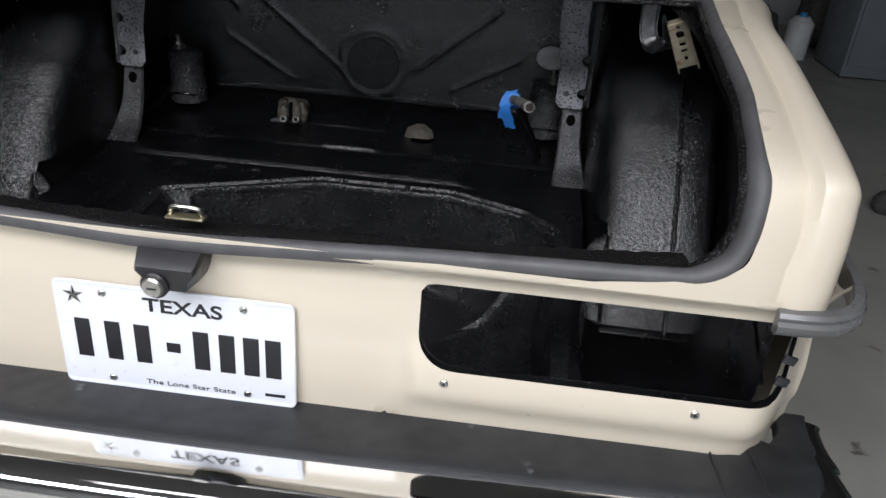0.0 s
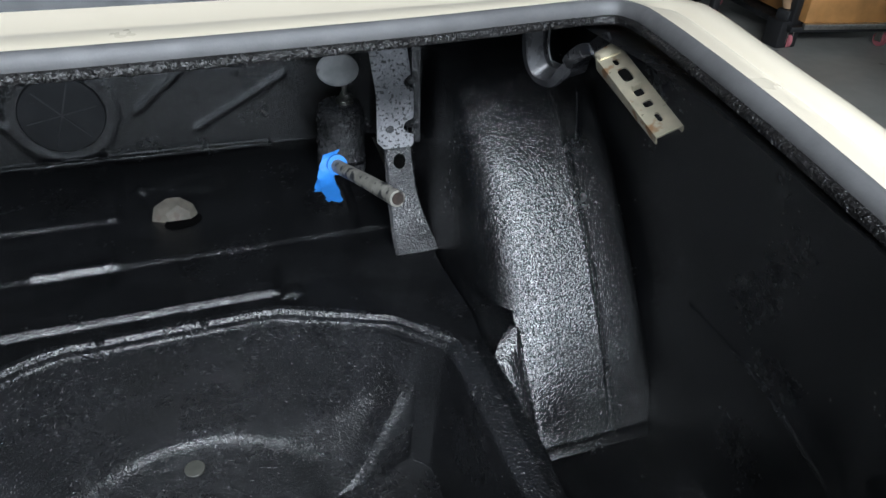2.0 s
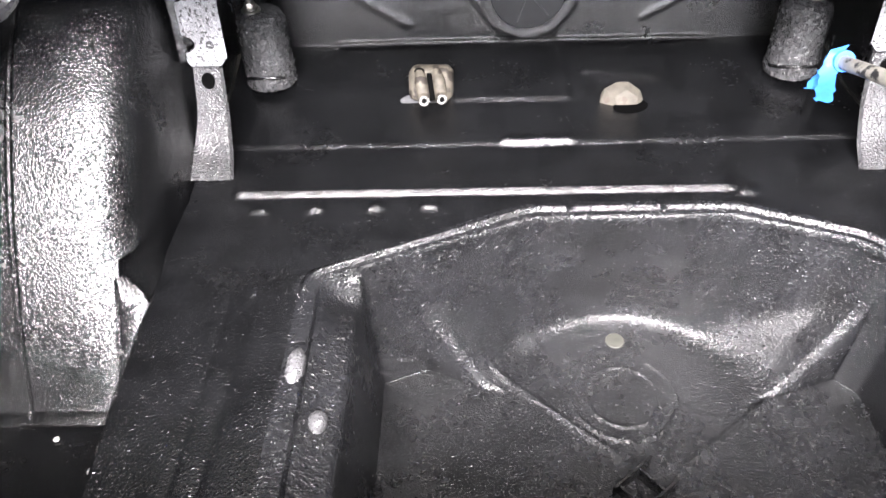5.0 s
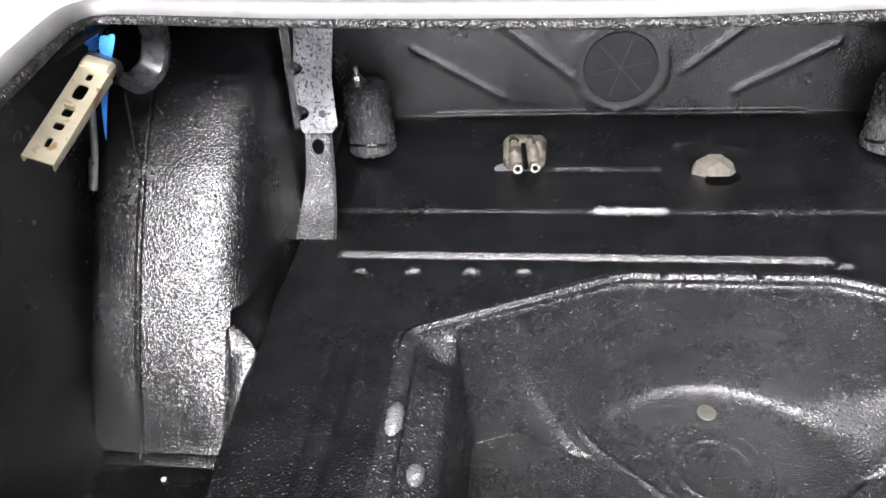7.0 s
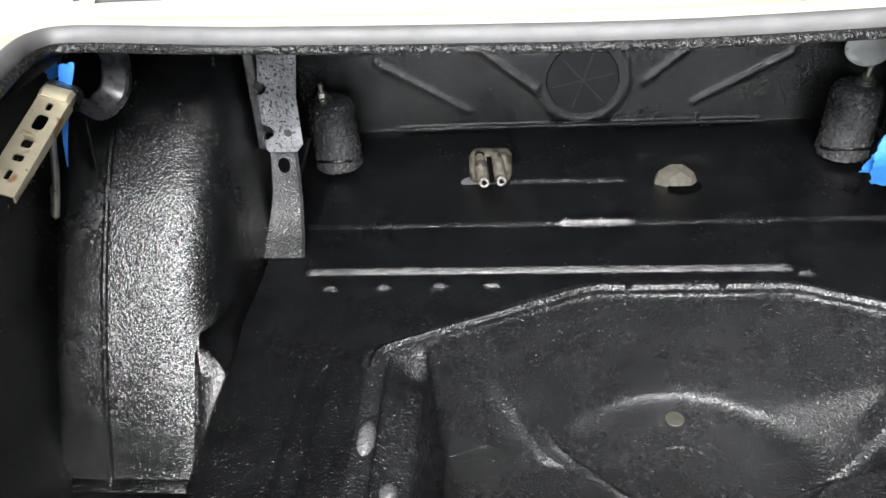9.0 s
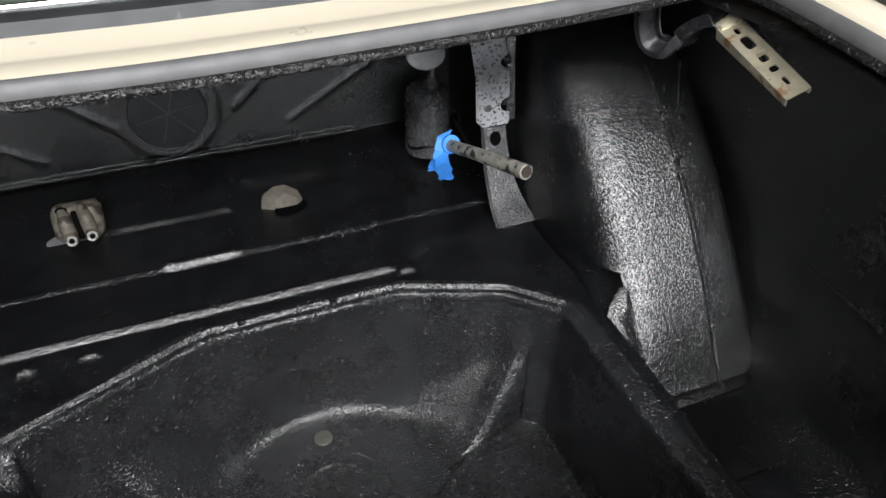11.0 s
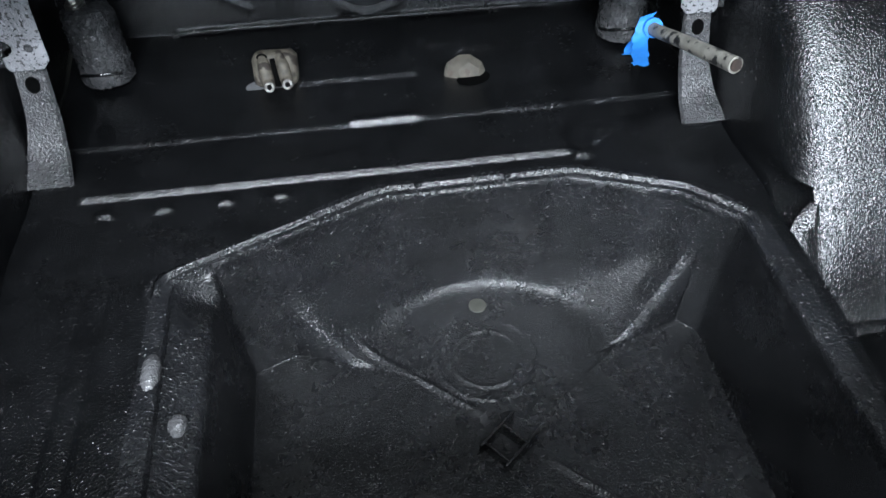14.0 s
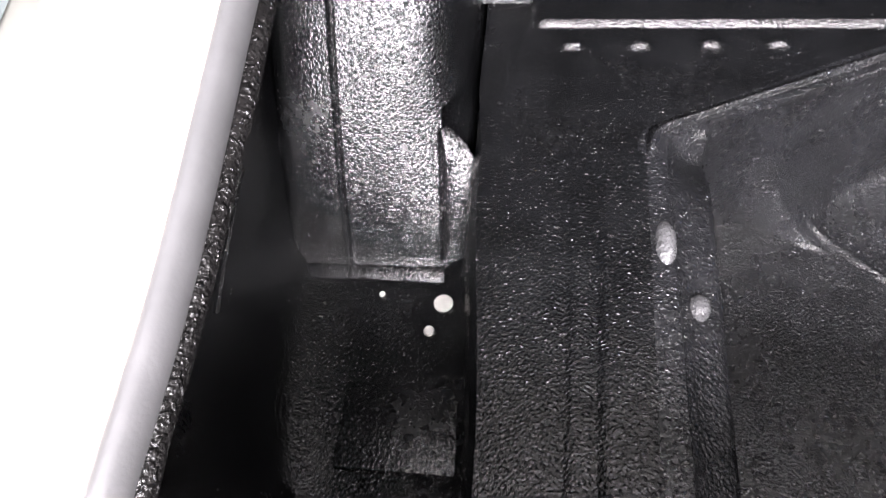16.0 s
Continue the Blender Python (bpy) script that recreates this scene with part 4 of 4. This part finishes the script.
    neck = smooth_path([tuple(B - .002 * ux), tuple(B + .010 * ux), tuple(turn_p), (sx * .640, .650, .938), (sx * .634, .660, .920), (sx * .620, .676, .907), (sx * .606, .694, .914), (sx * .598, .703, .942), (sx * .597, .706, .990)], 48)
    neck[:, 0] += sx * (.020 if sx > 0 else .034) * step(np.linspace(0, 1, len(neck)), .12, .5)
    tan = np.gradient(neck, axis=0)
    rows = []
    for q, t in zip(neck, tan):
        t = Vector(t).normalized()
        s_ = (wx - wx.dot(t) * t).normalized()
        o = t.cross(s_)
        if o.dot(nx) < 0 and len(rows) < 8:
            o = -o
        rows.append([Vector(q) + a * s_ + b * o for a, b in ((-.0135, -.013), (-.0145, -.001), (-.012, .0015), (.012, .0015), (.0145, -.001), (.0135, -.013))])
    cut = 7
    part("neck_bend", thicken(grid_bm(rows[:cut + 1]), .002), HINGE, arm)
    part("swan_neck", thicken(grid_bm(rows[cut:]), .002), DARKSTEEL, arm, "black painted swan neck")
    # gusset and ledge under the neck
    rows = [[(sx * (.732 - .030 * k * (1 - .3 * j)), .735 - .02 * k - .004 * j, .868 - .075 * j) for k in (0, .3, .7, 1)] for j in (0, .3, .6, 1)]
    part("hinge_gusset", thicken(face_up(grid_bm(rows), (0, -1, .2)), .003), COAT, car)

# pale oval plug over the right strut
part("oval_plug", disc_bm(.030, .006, pose(.474, 1.160, .757, 60, 0, 0) @ Matrix.Diagonal((1.3, 1, 1, 1)), 32, .003), material("bare_primer", (.45, .45, .44), .5, mottle=.2, mottle_scale=40, stain=(.15, .15, .15), stain_scale=30), car, "bare grey oval plug")
# round ribbed cover on the bulkhead
cover = part("round_cover", disc_bm(.072, .004, pose(-.003, 1.271, .672, 90, 0, 0), 40, .002), RUBBER, car, "black plastic round cover")
for a in range(0, 180, 60):
    part("rib", box_bm((.122, .003, .002), pose(-.003, 1.2665, .672, 90, 0, 0) @ pose(0, 0, 0, 0, 0, a + 12), .0008, 1), SEAL, cover)
# clip for the spare wheel in the middle of the well
CLIP = pose(.120, .462, .272, 0, 0, 40)
clip = part("wheel_clip", box_bm((.080, .004, .026), CLIP @ pose(0, .024, .012), .001), COAT, car, "black pressed clip for the spare wheel")
for m_, size in (((0, -.024, .012), (.080, .004, .026)), ((-.030, 0, .012), (.004, .046, .024)), ((.012, 0, .012), (.004, .046, .024))):
    part("clip_wall", box_bm(size, CLIP @ pose(*m_), .001), COAT, clip)
# drain plug in the well, bare spots
plug = part("well_plug", disc_bm(.016, .003, pose(.124, .746, .2725, 3, 0, 0), 24, .001), material("grey_plug", (.055, .055, .046), .5, mottle=.2, mottle_scale=60), car, "grey drain plug in the well")

# fuel hose fittings in a torn beige sleeve
BEIGE = material("beige_foam", (.078, .070, .056), .75, mottle=.25, mottle_scale=50, grain=.4, grain_scale=260, stain=(.07, .055, .045), stain_scale=60, stain_cut=.6)
SLEEVE = material("brown_grey_sleeve", (.085, .075, .058), .7, mottle=.45, mottle_scale=60, grain=.35, grain_scale=200, stain=(.022, .017, .013), stain_scale=48, stain_cut=.53)
b = floor_at(-.186, 1.10)
bm = box_bm((.080, .040, .066), pose(-.186, 1.118, b + .026, -24, 0, 0), .017, 5)
for v in bm.verts:
    v.co += Vector((.0025, .0025, .002)) * noise.noise(v.co * 90)
fitting = part("hose_sleeve", bm, SLEEVE, car, "torn brown-grey sleeve round two hose fittings")
part("sleeve_gap", tube_bm([(-.189, 1.106, b + .052), (-.186, 1.094, b + .030), (-.184, 1.086, b + .008)], [.004, .0065, .005], 8), DEEP_BLACK, fitting)
part("sleeve_tear", disc_bm(.006, .002, pose(-.206, 1.108, b + .055, 50, 0, 0) @ Matrix.Diagonal((1.6, 1, 1, 1)), 10), DEEP_BLACK, fitting)
for x0, x1, dy in ((-.207, -.200, .0), (-.176, -.168, .004)):
    part("hose", tube_bm([(x0, 1.113 + dy, b + .052), (.5 * (x0 + x1), 1.097 + dy, b + .038), (x1, 1.084 + dy, b + .020), (x1 + .002, 1.070 + dy, b + .0165)], [.009, .0125, .0115, .0105], 14), SLEEVE, fitting)
    way = Vector((.05, -.88, .40)).normalized()
    tip = Vector((x1 + .002, 1.069 + dy, b + .017))
    end = part("hose_end", disc_bm(.0098, .007, look(tip, tip - way), 18, .002), DULLZINC, fitting, "shiny hose end")
    part("bore", disc_bm(.0048, .0008, look(tip + way * .0068, tip - way), 14), DEEP_BLACK, end)
    part("hose_end_lip", tube_bm([tip + way * .0065 + .0074 * (math.cos(a) * Vector((1, 0, 0)) + math.sin(a) * Vector((0, .41, .91))) for a in np.linspace(0, 2 * math.pi, 20)], .0020, 6, n=40, cap=False), DULLZINC, end)
part("grey_patch", disc_bm(.058, .0015, pose(-.186, 1.100, floor_at(-.186, 1.100) - .0005, 7, 0, 0) @ Matrix.Diagonal((1.0, .42, 1, 1)), 28), PALE_COAT, fitting, "grey patch")

# torn lump of foam
rng = random.Random(8)
bm = bmesh.new()
for x, y, z in ((-.036, -.010, .0), (-.038, .008, .006), (-.030, .002, .022), (-.010, .012, .030), (.012, .014, .030), (.034, .010, .018), (.038, .0, .006), (.030, -.014, .0), (-.004, -.020, .0), (-.012, -.014, .017), (.008, -.004, .026), (.028, -.008, .016), (-.030, .018, .0), (.030, .020, .0)):
    bm.verts.new((x + rng.uniform(-.002, .002), y * 1.15, z * 1.1))
bmesh.ops.convex_hull(bm, input=bm.verts)
bmesh.ops.bevel(bm, geom=list(bm.edges), offset=.0008, segments=1, affect="EDGES")
bmesh.ops.transform(bm, matrix=pose(.156, 1.085, floor_at(.156, 1.085) - .002, 4, 0, -8), verts=bm.verts)
lump = part("foam_lump", bm, BEIGE, None, smooth=False)
# shadow at the lump's foot, painted as a flat black ellipse
part("foam_shadow", disc_bm(.030, .0012, pose(.170, 1.062, floor_at(.170, 1.062) + .001, 4, 0, 20) @ Matrix.Diagonal((1.1, .7, 1, 1)), 20), DEEP_BLACK, lump)
tagged(lump, "torn grey-beige lump of foam on the black boot floor", "foam")

# bare vent pipe with blue masking tape
PIPE = material("dirty_pipe", (.26, .25, .22), .5, metal=.35, mottle=.35, mottle_scale=45, stain=(.02, .02, .02), stain_scale=55, stain_cut=.55, grain=.1)
part("pipe_foot", tube_bm([(.468, 1.03, .532), (.445, .985, .600), (.408, .905, .690), (.390, .850, .730)], .0085, 14), COAT, car, "black coated foot of the vent pipe")
pts = [(.397, .868, .718), (.388, .845, .735), (.390, .800, .748), (.400, .740, .763), (.418, .639, .785)]
pipe = part("vent_pipe", tube_bm(pts, [.0095, .0095, .0095, .0095, .0095, .010, .0108], 18, n=60), PIPE, car, "dirty bare metal vent pipe")
d = (Vector(pts[-1]) - Vector(pts[-2])).normalized()
# flat disc in rust brown, darkened to stand in for the shaded bore
part("pipe_mouth", disc_bm(.0078, .0015, look(Vector(pts[-1]) + d * .0002, Vector(pts[-1]) - d), 20), material("rust", (.022, .013, .009), .8, mottle=.4, mottle_scale=90), pipe, "rusty mouth of the pipe")
TAPE = material("blue_masking_tape", (.035, .20, .62), .55, mottle=.12, mottle_scale=60, grain=.25, grain_scale=320)


def tape_strip(name, points, width, across, label, twist=0.0, seed=1, end=1.0):
    """A crumpled strip of tape along a path."""
    r = random.Random(seed)
    p = smooth_path(points, 16)
    rows = []
    for i, q in enumerate(p):
        c = Vector(across).normalized()
        t = Vector(np.gradient(p, axis=0)[i]).normalized()
        nrm = t.cross(c).normalized()
        w = width * (.8 + .4 * r.random()) * (1 + (end - 1) * (i / 15) ** 3)
        rows.append([Vector(q) + (s * w / 2) * (c * math.cos(twist * i / 15) + nrm * math.sin(twist * i / 15)) + nrm * r.uniform(-.0022, .0022) for s in (-1, -.5, 0, .5, 1)])
    return part(name, thicken(grid_bm(rows), .0005), TAPE, None, label)


tape = tape_strip("masking_tape", [(.383, .838, .757), (.372, .826, .742), (.372, .824, .720), (.380, .832, .695), (.388, .842, .672)], .023, (1, .2, .15), "", .5, 2)
tagged(tape, "crumpled blue masking tape hanging on the vent pipe", "tape")
tape = tape_strip("masking_tape", [(.384, .835, .745), (.376, .836, .735), (.368, .838, .712), (.366, .842, .692)], .020, (.8, .3, .5), "", .9, 5)
tagged(tape, "torn flap of blue masking tape on the vent pipe", "tape")
band = part("tape_band", tube_bm([(.392, .855, .727), (.388, .838, .738), (.388, .822, .744)], .0145, 16, n=8), TAPE, pipe, "blue tape band")
tape = tape_strip("masking_tape", [(-.638, .62, .980), (-.652, .62, .945), (-.668, .62, .905), (-.684, .62, .852)], .015, (1, .4, 0), "", 1.3, 9, .3)
tagged(tape, "strip of blue masking tape behind the hinge arm", "tape")
tape = tape_strip("masking_tape", [(-.676, .655, .992), (-.679, .652, .980), (-.681, .655, .965), (-.678, .650, .952)], .022, (1, .3, .2), "", .7, 14)
tagged(tape, "crumpled end of blue masking tape over the hinge arm", "tape")
rod = part("cable_end", tube_bm([(-.682, .612, .900), (-.700, .612, .838), (-.720, .612, .786)], .0042, 10), STEEL, car, "threaded steel cable end")
for k in range(14):
    z = .802 + .003 * k
    part("thread", disc_bm(.0052, .0014, pose(-.7195 + .0011 * k, .612, z - .013, 0, 20, 0), 10), STEEL, rod)

# bare holes in the left pocket and small bare spots of the coat
WHITE = material("bare_white", (.75, .73, .68), .5, mottle=.1, mottle_scale=80)
for x, y, r in ((-.598, .461, .0125), (-.612, .421, .007), (-.680, .470, .004)):
    part("pocket_plug", disc_bm(r, .003, pose(x, y, .394), 20, .001), WHITE, car, "pale plug in the pocket floor")
RUST = material("rust_spot", (.20, .07, .05), .8, mottle=.4, mottle_scale=120)
for y, z in ((.476, .855), (.325, .845)):
    part("rust_spot", disc_bm(.006, .001, pose(.789 if z > .85 else .792, y, z, 0, -70, 0), 9), RUST, car, "small rust spot")


# ---- garage things beside the car ----
RED = material("red_plastic", (.55, .035, .025), .45, mottle=.15, mottle_scale=20)
YELLOW = material("yellow_plastic", (.75, .42, .02), .4, mottle=.12, mottle_scale=20)
BLACKP = material("dull_black_steel", (.015, .015, .016), .5, mottle=.3, mottle_scale=12)
WOOD = material("orange_plywood", (.50, .25, .08), .5, mottle=.25, mottle_scale=8, grain=.1, grain_scale=80)
GREYP = material("grey_blue_panel", (.16, .18, .20), .5, mottle=.1, mottle_scale=5)
PALE = material("pale_grey_panel", (.42, .49, .51), .5, mottle=.06, mottle_scale=4)
GREEN = material("dark_green_sheet", (.035, .075, .06), .45, mottle=.2, mottle_scale=6)
BLUE = material("blue_hose", (.03, .25, .55), .4)
CARD = material("brown_cardboard", (.32, .20, .11), .8, mottle=.15, mottle_scale=12)
CLOTH = material("dark_rag", (.05, .048, .045), .9, mottle=.4, mottle_scale=30, grain=.5, grain_scale=120)


def caster(parent, x, y, wheel_mat):
    fork = part("caster_fork", join(box_bm((.05, .06, .006), pose(x, y, .098), .002), box_bm((.005, .045, .07), pose(x - .02, y, .064), .002), box_bm((.005, .045, .07), pose(x + .02, y, .064), .002)), STEEL, parent)
    part("caster_wheel", disc_bm(.040, .026, pose(x - .013, y, .040, 0, 90, 0), 24, .005), wheel_mat, fork)


# rolling cart with a crate on its lower tray
PINK = material("pink_rubber", (.50, .16, .18), .5)
cart = tagged(empty("rolling_cart", (0, 0, 0)), "black steel rolling cart with plywood drawer on casters", "cart")
for x, y in ((3.46, 2.96), (4.06, 2.86), (3.62, 3.75), (4.22, 3.65)):
    caster(cart, x, y, PINK)
    part("leg", box_bm((.045, .045, .86), pose(x, y, .53), .004), BLACKP, cart)
part("tray", box_bm((.72, .92, .03), pose(3.84, 3.30, .115, 0, 0, -9), .004), BLACKP, cart)
part("top_tray", box_bm((.74, .94, .04), pose(3.84, 3.30, .95, 0, 0, -9), .006), BLACKP, cart)
drawer = part("drawer", box_bm((.52, .60, .16), pose(3.80, 3.16, .225, 0, 0, -9), .006), WOOD, cart, "orange plywood drawer box")
part("drawer_rail", box_bm((.56, .03, .03), pose(3.755, 2.845, .135, 0, 0, -9), .003), STEEL, drawer)


def crate(m, w, d, h, label):
    """An open plastic crate with pierced sides."""
    thing = tagged(empty("crate"), label, "crate")
    thing.matrix_world = m
    t = .008
    for name, pos, ang, L in (("side", (0, -d / 2, 0), 0, w), ("side", (0, d / 2, 0), 0, w), ("side", (-w / 2, 0, 0), 90, d), ("side", (w / 2, 0, 0), 90, d)):
        n = max(3, int(L / .10))
        side = part(name, box_bm((L, t * 1.6, .035), pose(*pos, 0, 0, ang) @ pose(0, 0, h - .018), .003), RED, thing)
        for z_ in (.015, h * .52):
            part("rail", box_bm((L, t, .026), pose(*pos, 0, 0, ang) @ pose(0, 0, z_), .002), RED, side)
        for i in range(n + 1):
            part("slat", box_bm((.028, t * 1.2, h - .01), pose(*pos, 0, 0, ang) @ pose(-L / 2 + .014 + i * (L - .028) / n, 0, h / 2), .002), RED, side)
    part("base", box_bm((w, d, .008), pose(0, 0, .004)), RED, thing)
    return thing


stand = tagged(empty("low_creeper"), "low black wheeled stand under the red crate", "stand")
for x, y in ((2.98, 3.05), (3.28, 3.55), (2.85, 3.55)):
    caster(stand, x, y, BLACKP)
part("deck_board", box_bm((.56, .60, .035), pose(3.12, 3.36, .286, 0, 0, -20), .008), BLACKP, stand)
for x, y in ((2.98, 3.05), (3.28, 3.55), (2.85, 3.55)):
    part("post", box_bm((.04, .04, .17), pose(x, y, .185), .004), BLACKP, stand)
crate(pose(3.10, 3.30, .306, 0, 0, -20), .44, .34, .18, "red pierced plastic crate full of dark rags")
rag_bm = bmesh.new()
bmesh.ops.create_icosphere(rag_bm, subdivisions=4, radius=1.0)
for v in rag_bm.verts:
    k = 1 + .25 * noise.noise(v.co * 2.3) + .10 * noise.noise(v.co * 6)
    v.co = Vector((v.co.x * .19 * k, v.co.y * .14 * k, v.co.z * .075 * k))
bmesh.ops.transform(rag_bm, matrix=pose(3.10, 3.30, .415, 0, 0, -20), verts=rag_bm.verts)
tagged(part("crumpled_rag", rag_bm, CLOTH), "crumpled dark cloth rag lying in the red crate", "rag")
tagged(part("brush_handle", tube_bm([(2.90, 3.18, .500), (3.05, 3.20, .512), (3.26, 3.24, .505)], .009, 10), PALE), "pale blue plastic handle lying on the rags", "handle")
case = tagged(part("yellow_case", box_bm((.22, .20, .20), pose(3.40, 3.22, .545, 0, 0, -15), .02, 3), YELLOW), "yellow plastic tool case on the stand", "case")
part("case_lid", box_bm((.225, .205, .02), pose(3.40, 3.22, .655, 0, 0, -15), .006), YELLOW, case)
part("case_foot", box_bm((.16, .14, .15), pose(3.40, 3.22, .375, 0, 0, -15), .02, 3), BLACKP, case)
tool = tagged(empty("cordless_tool"), "yellow and tan power tool with pistol grip", "power tool")
part("tool_body", tube_bm([(3.30, 3.02, .33), (3.36, 3.03, .345), (3.44, 3.05, .34), (3.50, 3.07, .33)], [.02, .035, .04, .03], 14), YELLOW, tool)
part("grip", tube_bm([(3.42, 3.05, .33), (3.43, 3.02, .27), (3.45, 3.0, .20)], [.028, .024, .03], 12), CARD, tool)
part("battery", box_bm((.10, .08, .06), pose(3.45, 3.0, .275 - .10, 0, 0, 20), .01), BLACKP, tool)
part("tool_stand", box_bm((.14, .12, .15), pose(3.45, 3.0, .075), .01), BLACKP, tool)

# black wheeled base with a bit of square tube in front of a grey cabinet
cabinet = tagged(part("cabinet", box_bm((.62, .55, 1.5), pose(2.92, 4.85, .76, 0, 0, 0), .008), GREYP), "grey-blue steel cabinet against the wall side", "cabinet")
part("cabinet_door", box_bm((.58, .016, 1.38), pose(2.92, 4.566, .78), .004), GREYP, cabinet)
part("plinth", box_bm((.60, .50, .02), pose(2.92, 4.85, .01)), BLACKP, cabinet)
base = tagged(empty("engine_stand"), "black steel wheeled stand with an open square tube leg", "stand")
part("column", box_bm((.18, .20, 1.3), pose(3.55, 4.55, .70), .01), BLACKP, base)
part("foot", box_bm((.42, .50, .08), pose(3.52, 4.50, .06), .01), BLACKP, base)
leg = part("square_leg", thicken(grid_bm([[(3.26 + sx_ * .03, y, .055 + sz_ * .03) for sx_, sz_ in ((-1, -1), (1, -1), (1, 1), (-1, 1))] for y in (3.98, 4.5)], False, True), .004), STEEL, base, "open steel square tube")
caster(base, 3.68, 4.28, PINK)
caster(base, 3.40, 4.80, BLACKP)

# red bottle, green sheet
bottle = tagged(empty("extinguisher"), "red painted gas bottle standing on the floor", "extinguisher")
part("body", disc_bm(.065, .52, pose(3.66, 2.24, .0), 28, .03), material("dull_red_paint", (.30, .03, .022), .5, mottle=.3, mottle_scale=15), bottle)
part("neck", disc_bm(.022, .06, pose(3.66, 2.24, .515), 16, .006), BLACKP, bottle)
part("band", box_bm((.06, .002, .10), pose(3.632, 2.193, .27, 0, 0, -30), .0005, 1), STEEL, bottle, "worn label")
sheet = tagged(part("tool_chest", box_bm((.45, 1.3, 1.1), pose(3.53, 1.22, .56, 0, 0, 4), .012), GREEN), "dark green steel tool chest on the garage floor", "tool chest")
part("edge_strip", box_bm((.008, .014, 1.08), pose(3.30, 1.72, .56, 0, 0, 4), .002), PALE, sheet)
part("drawer_seam", box_bm((.006, 1.1, .008), pose(3.305, 1.15, .70, 0, 0, 4), .001), BLACKP, sheet)
part("chest_foot", box_bm((.40, 1.2, .02), pose(3.53, 1.22, .01, 0, 0, 4)), BLACKP, sheet)

# far end: stools, pots and bags by the wall
jug = tagged(part("white_jug", disc_bm(.09, .30, pose(2.45, 5.10, .0), 24, .04), material("white_plastic", (.62, .64, .64), .4)), "white plastic jug on the floor", "jug")
part("cap", disc_bm(.025, .03, pose(2.45, 5.10, .298), 14, .005), BLUE, jug)
for x, y, sx_, sz_, lab in ((2.05, 4.9, .34, .42, "dark grey crumpled bag on the floor"), (2.80, 5.60, .44, .50, "black bag slumped against the wall"), (3.35, 5.75, .5, .46, "dark bag on the garage floor"), (1.96, 2.22, .10, .10, "dark rag lying on the floor by the car")):
    bm = bmesh.new()
    bmesh.ops.create_icosphere(bm, subdivisions=4, radius=1.0)
    for v in bm.verts:
        k = 1 + .22 * noise.noise(v.co * 1.9 + Vector((x, y, 0))) + .07 * noise.noise(v.co * 6)
        v.co = Vector((v.co.x * sx_ / 2 * k, v.co.y * sx_ / 2 * k, max(v.co.z, -.85) * sz_ / 2 * k))
    low = min(v.co.z for v in bm.verts)
    bmesh.ops.transform(bm, matrix=pose(x, y, -low), verts=bm.verts)
    tagged(part("bag" if sz_ > .2 else "rag", bm, CLOTH), lab, "bag" if sz_ > .2 else "rag")

# bench and hose on the other side
bench = tagged(empty("workbench"), "pale grey panelled workbench beside the car", "workbench")
part("worktop", box_bm((1.1, 2.6, .05), pose(-2.95, 2.6, .86), .006), PALE, bench)
part("front_panel", box_bm((.03, 2.5, .80), pose(-2.42, 2.6, .43), .004), PALE, bench)
part("bottom_rail", box_bm((.05, 2.5, .06), pose(-2.43, 2.6, .03), .004), BLACKP, bench)
tagged(part("carton", box_bm((.45, .40, .34), pose(-2.85, 3.10, 1.055, 0, 0, 20), .004), CARD), "brown cardboard carton on the workbench", "carton")
tagged(part("air_hose", tube_bm([(-2.35, 1.30, .012), (-2.1, 1.6, .012), (-2.0, 2.0, .012), (-2.2, 2.4, .012), (-2.34, 2.9, .012)], .012, 10, n=50), BLUE), "blue air hose lying on the floor", "hose")
panel = tagged(part("loose_panel", box_bm((.03, .9, .9), pose(-2.05, 1.72, .452, 0, -8, 8), .004), PALE), "pale grey panel leaning beside the car", "panel")
part("panel_edge", box_bm((.036, .02, .9), pose(-2.00, 1.27, .452, 0, -8, 8), .003), STEEL, panel)
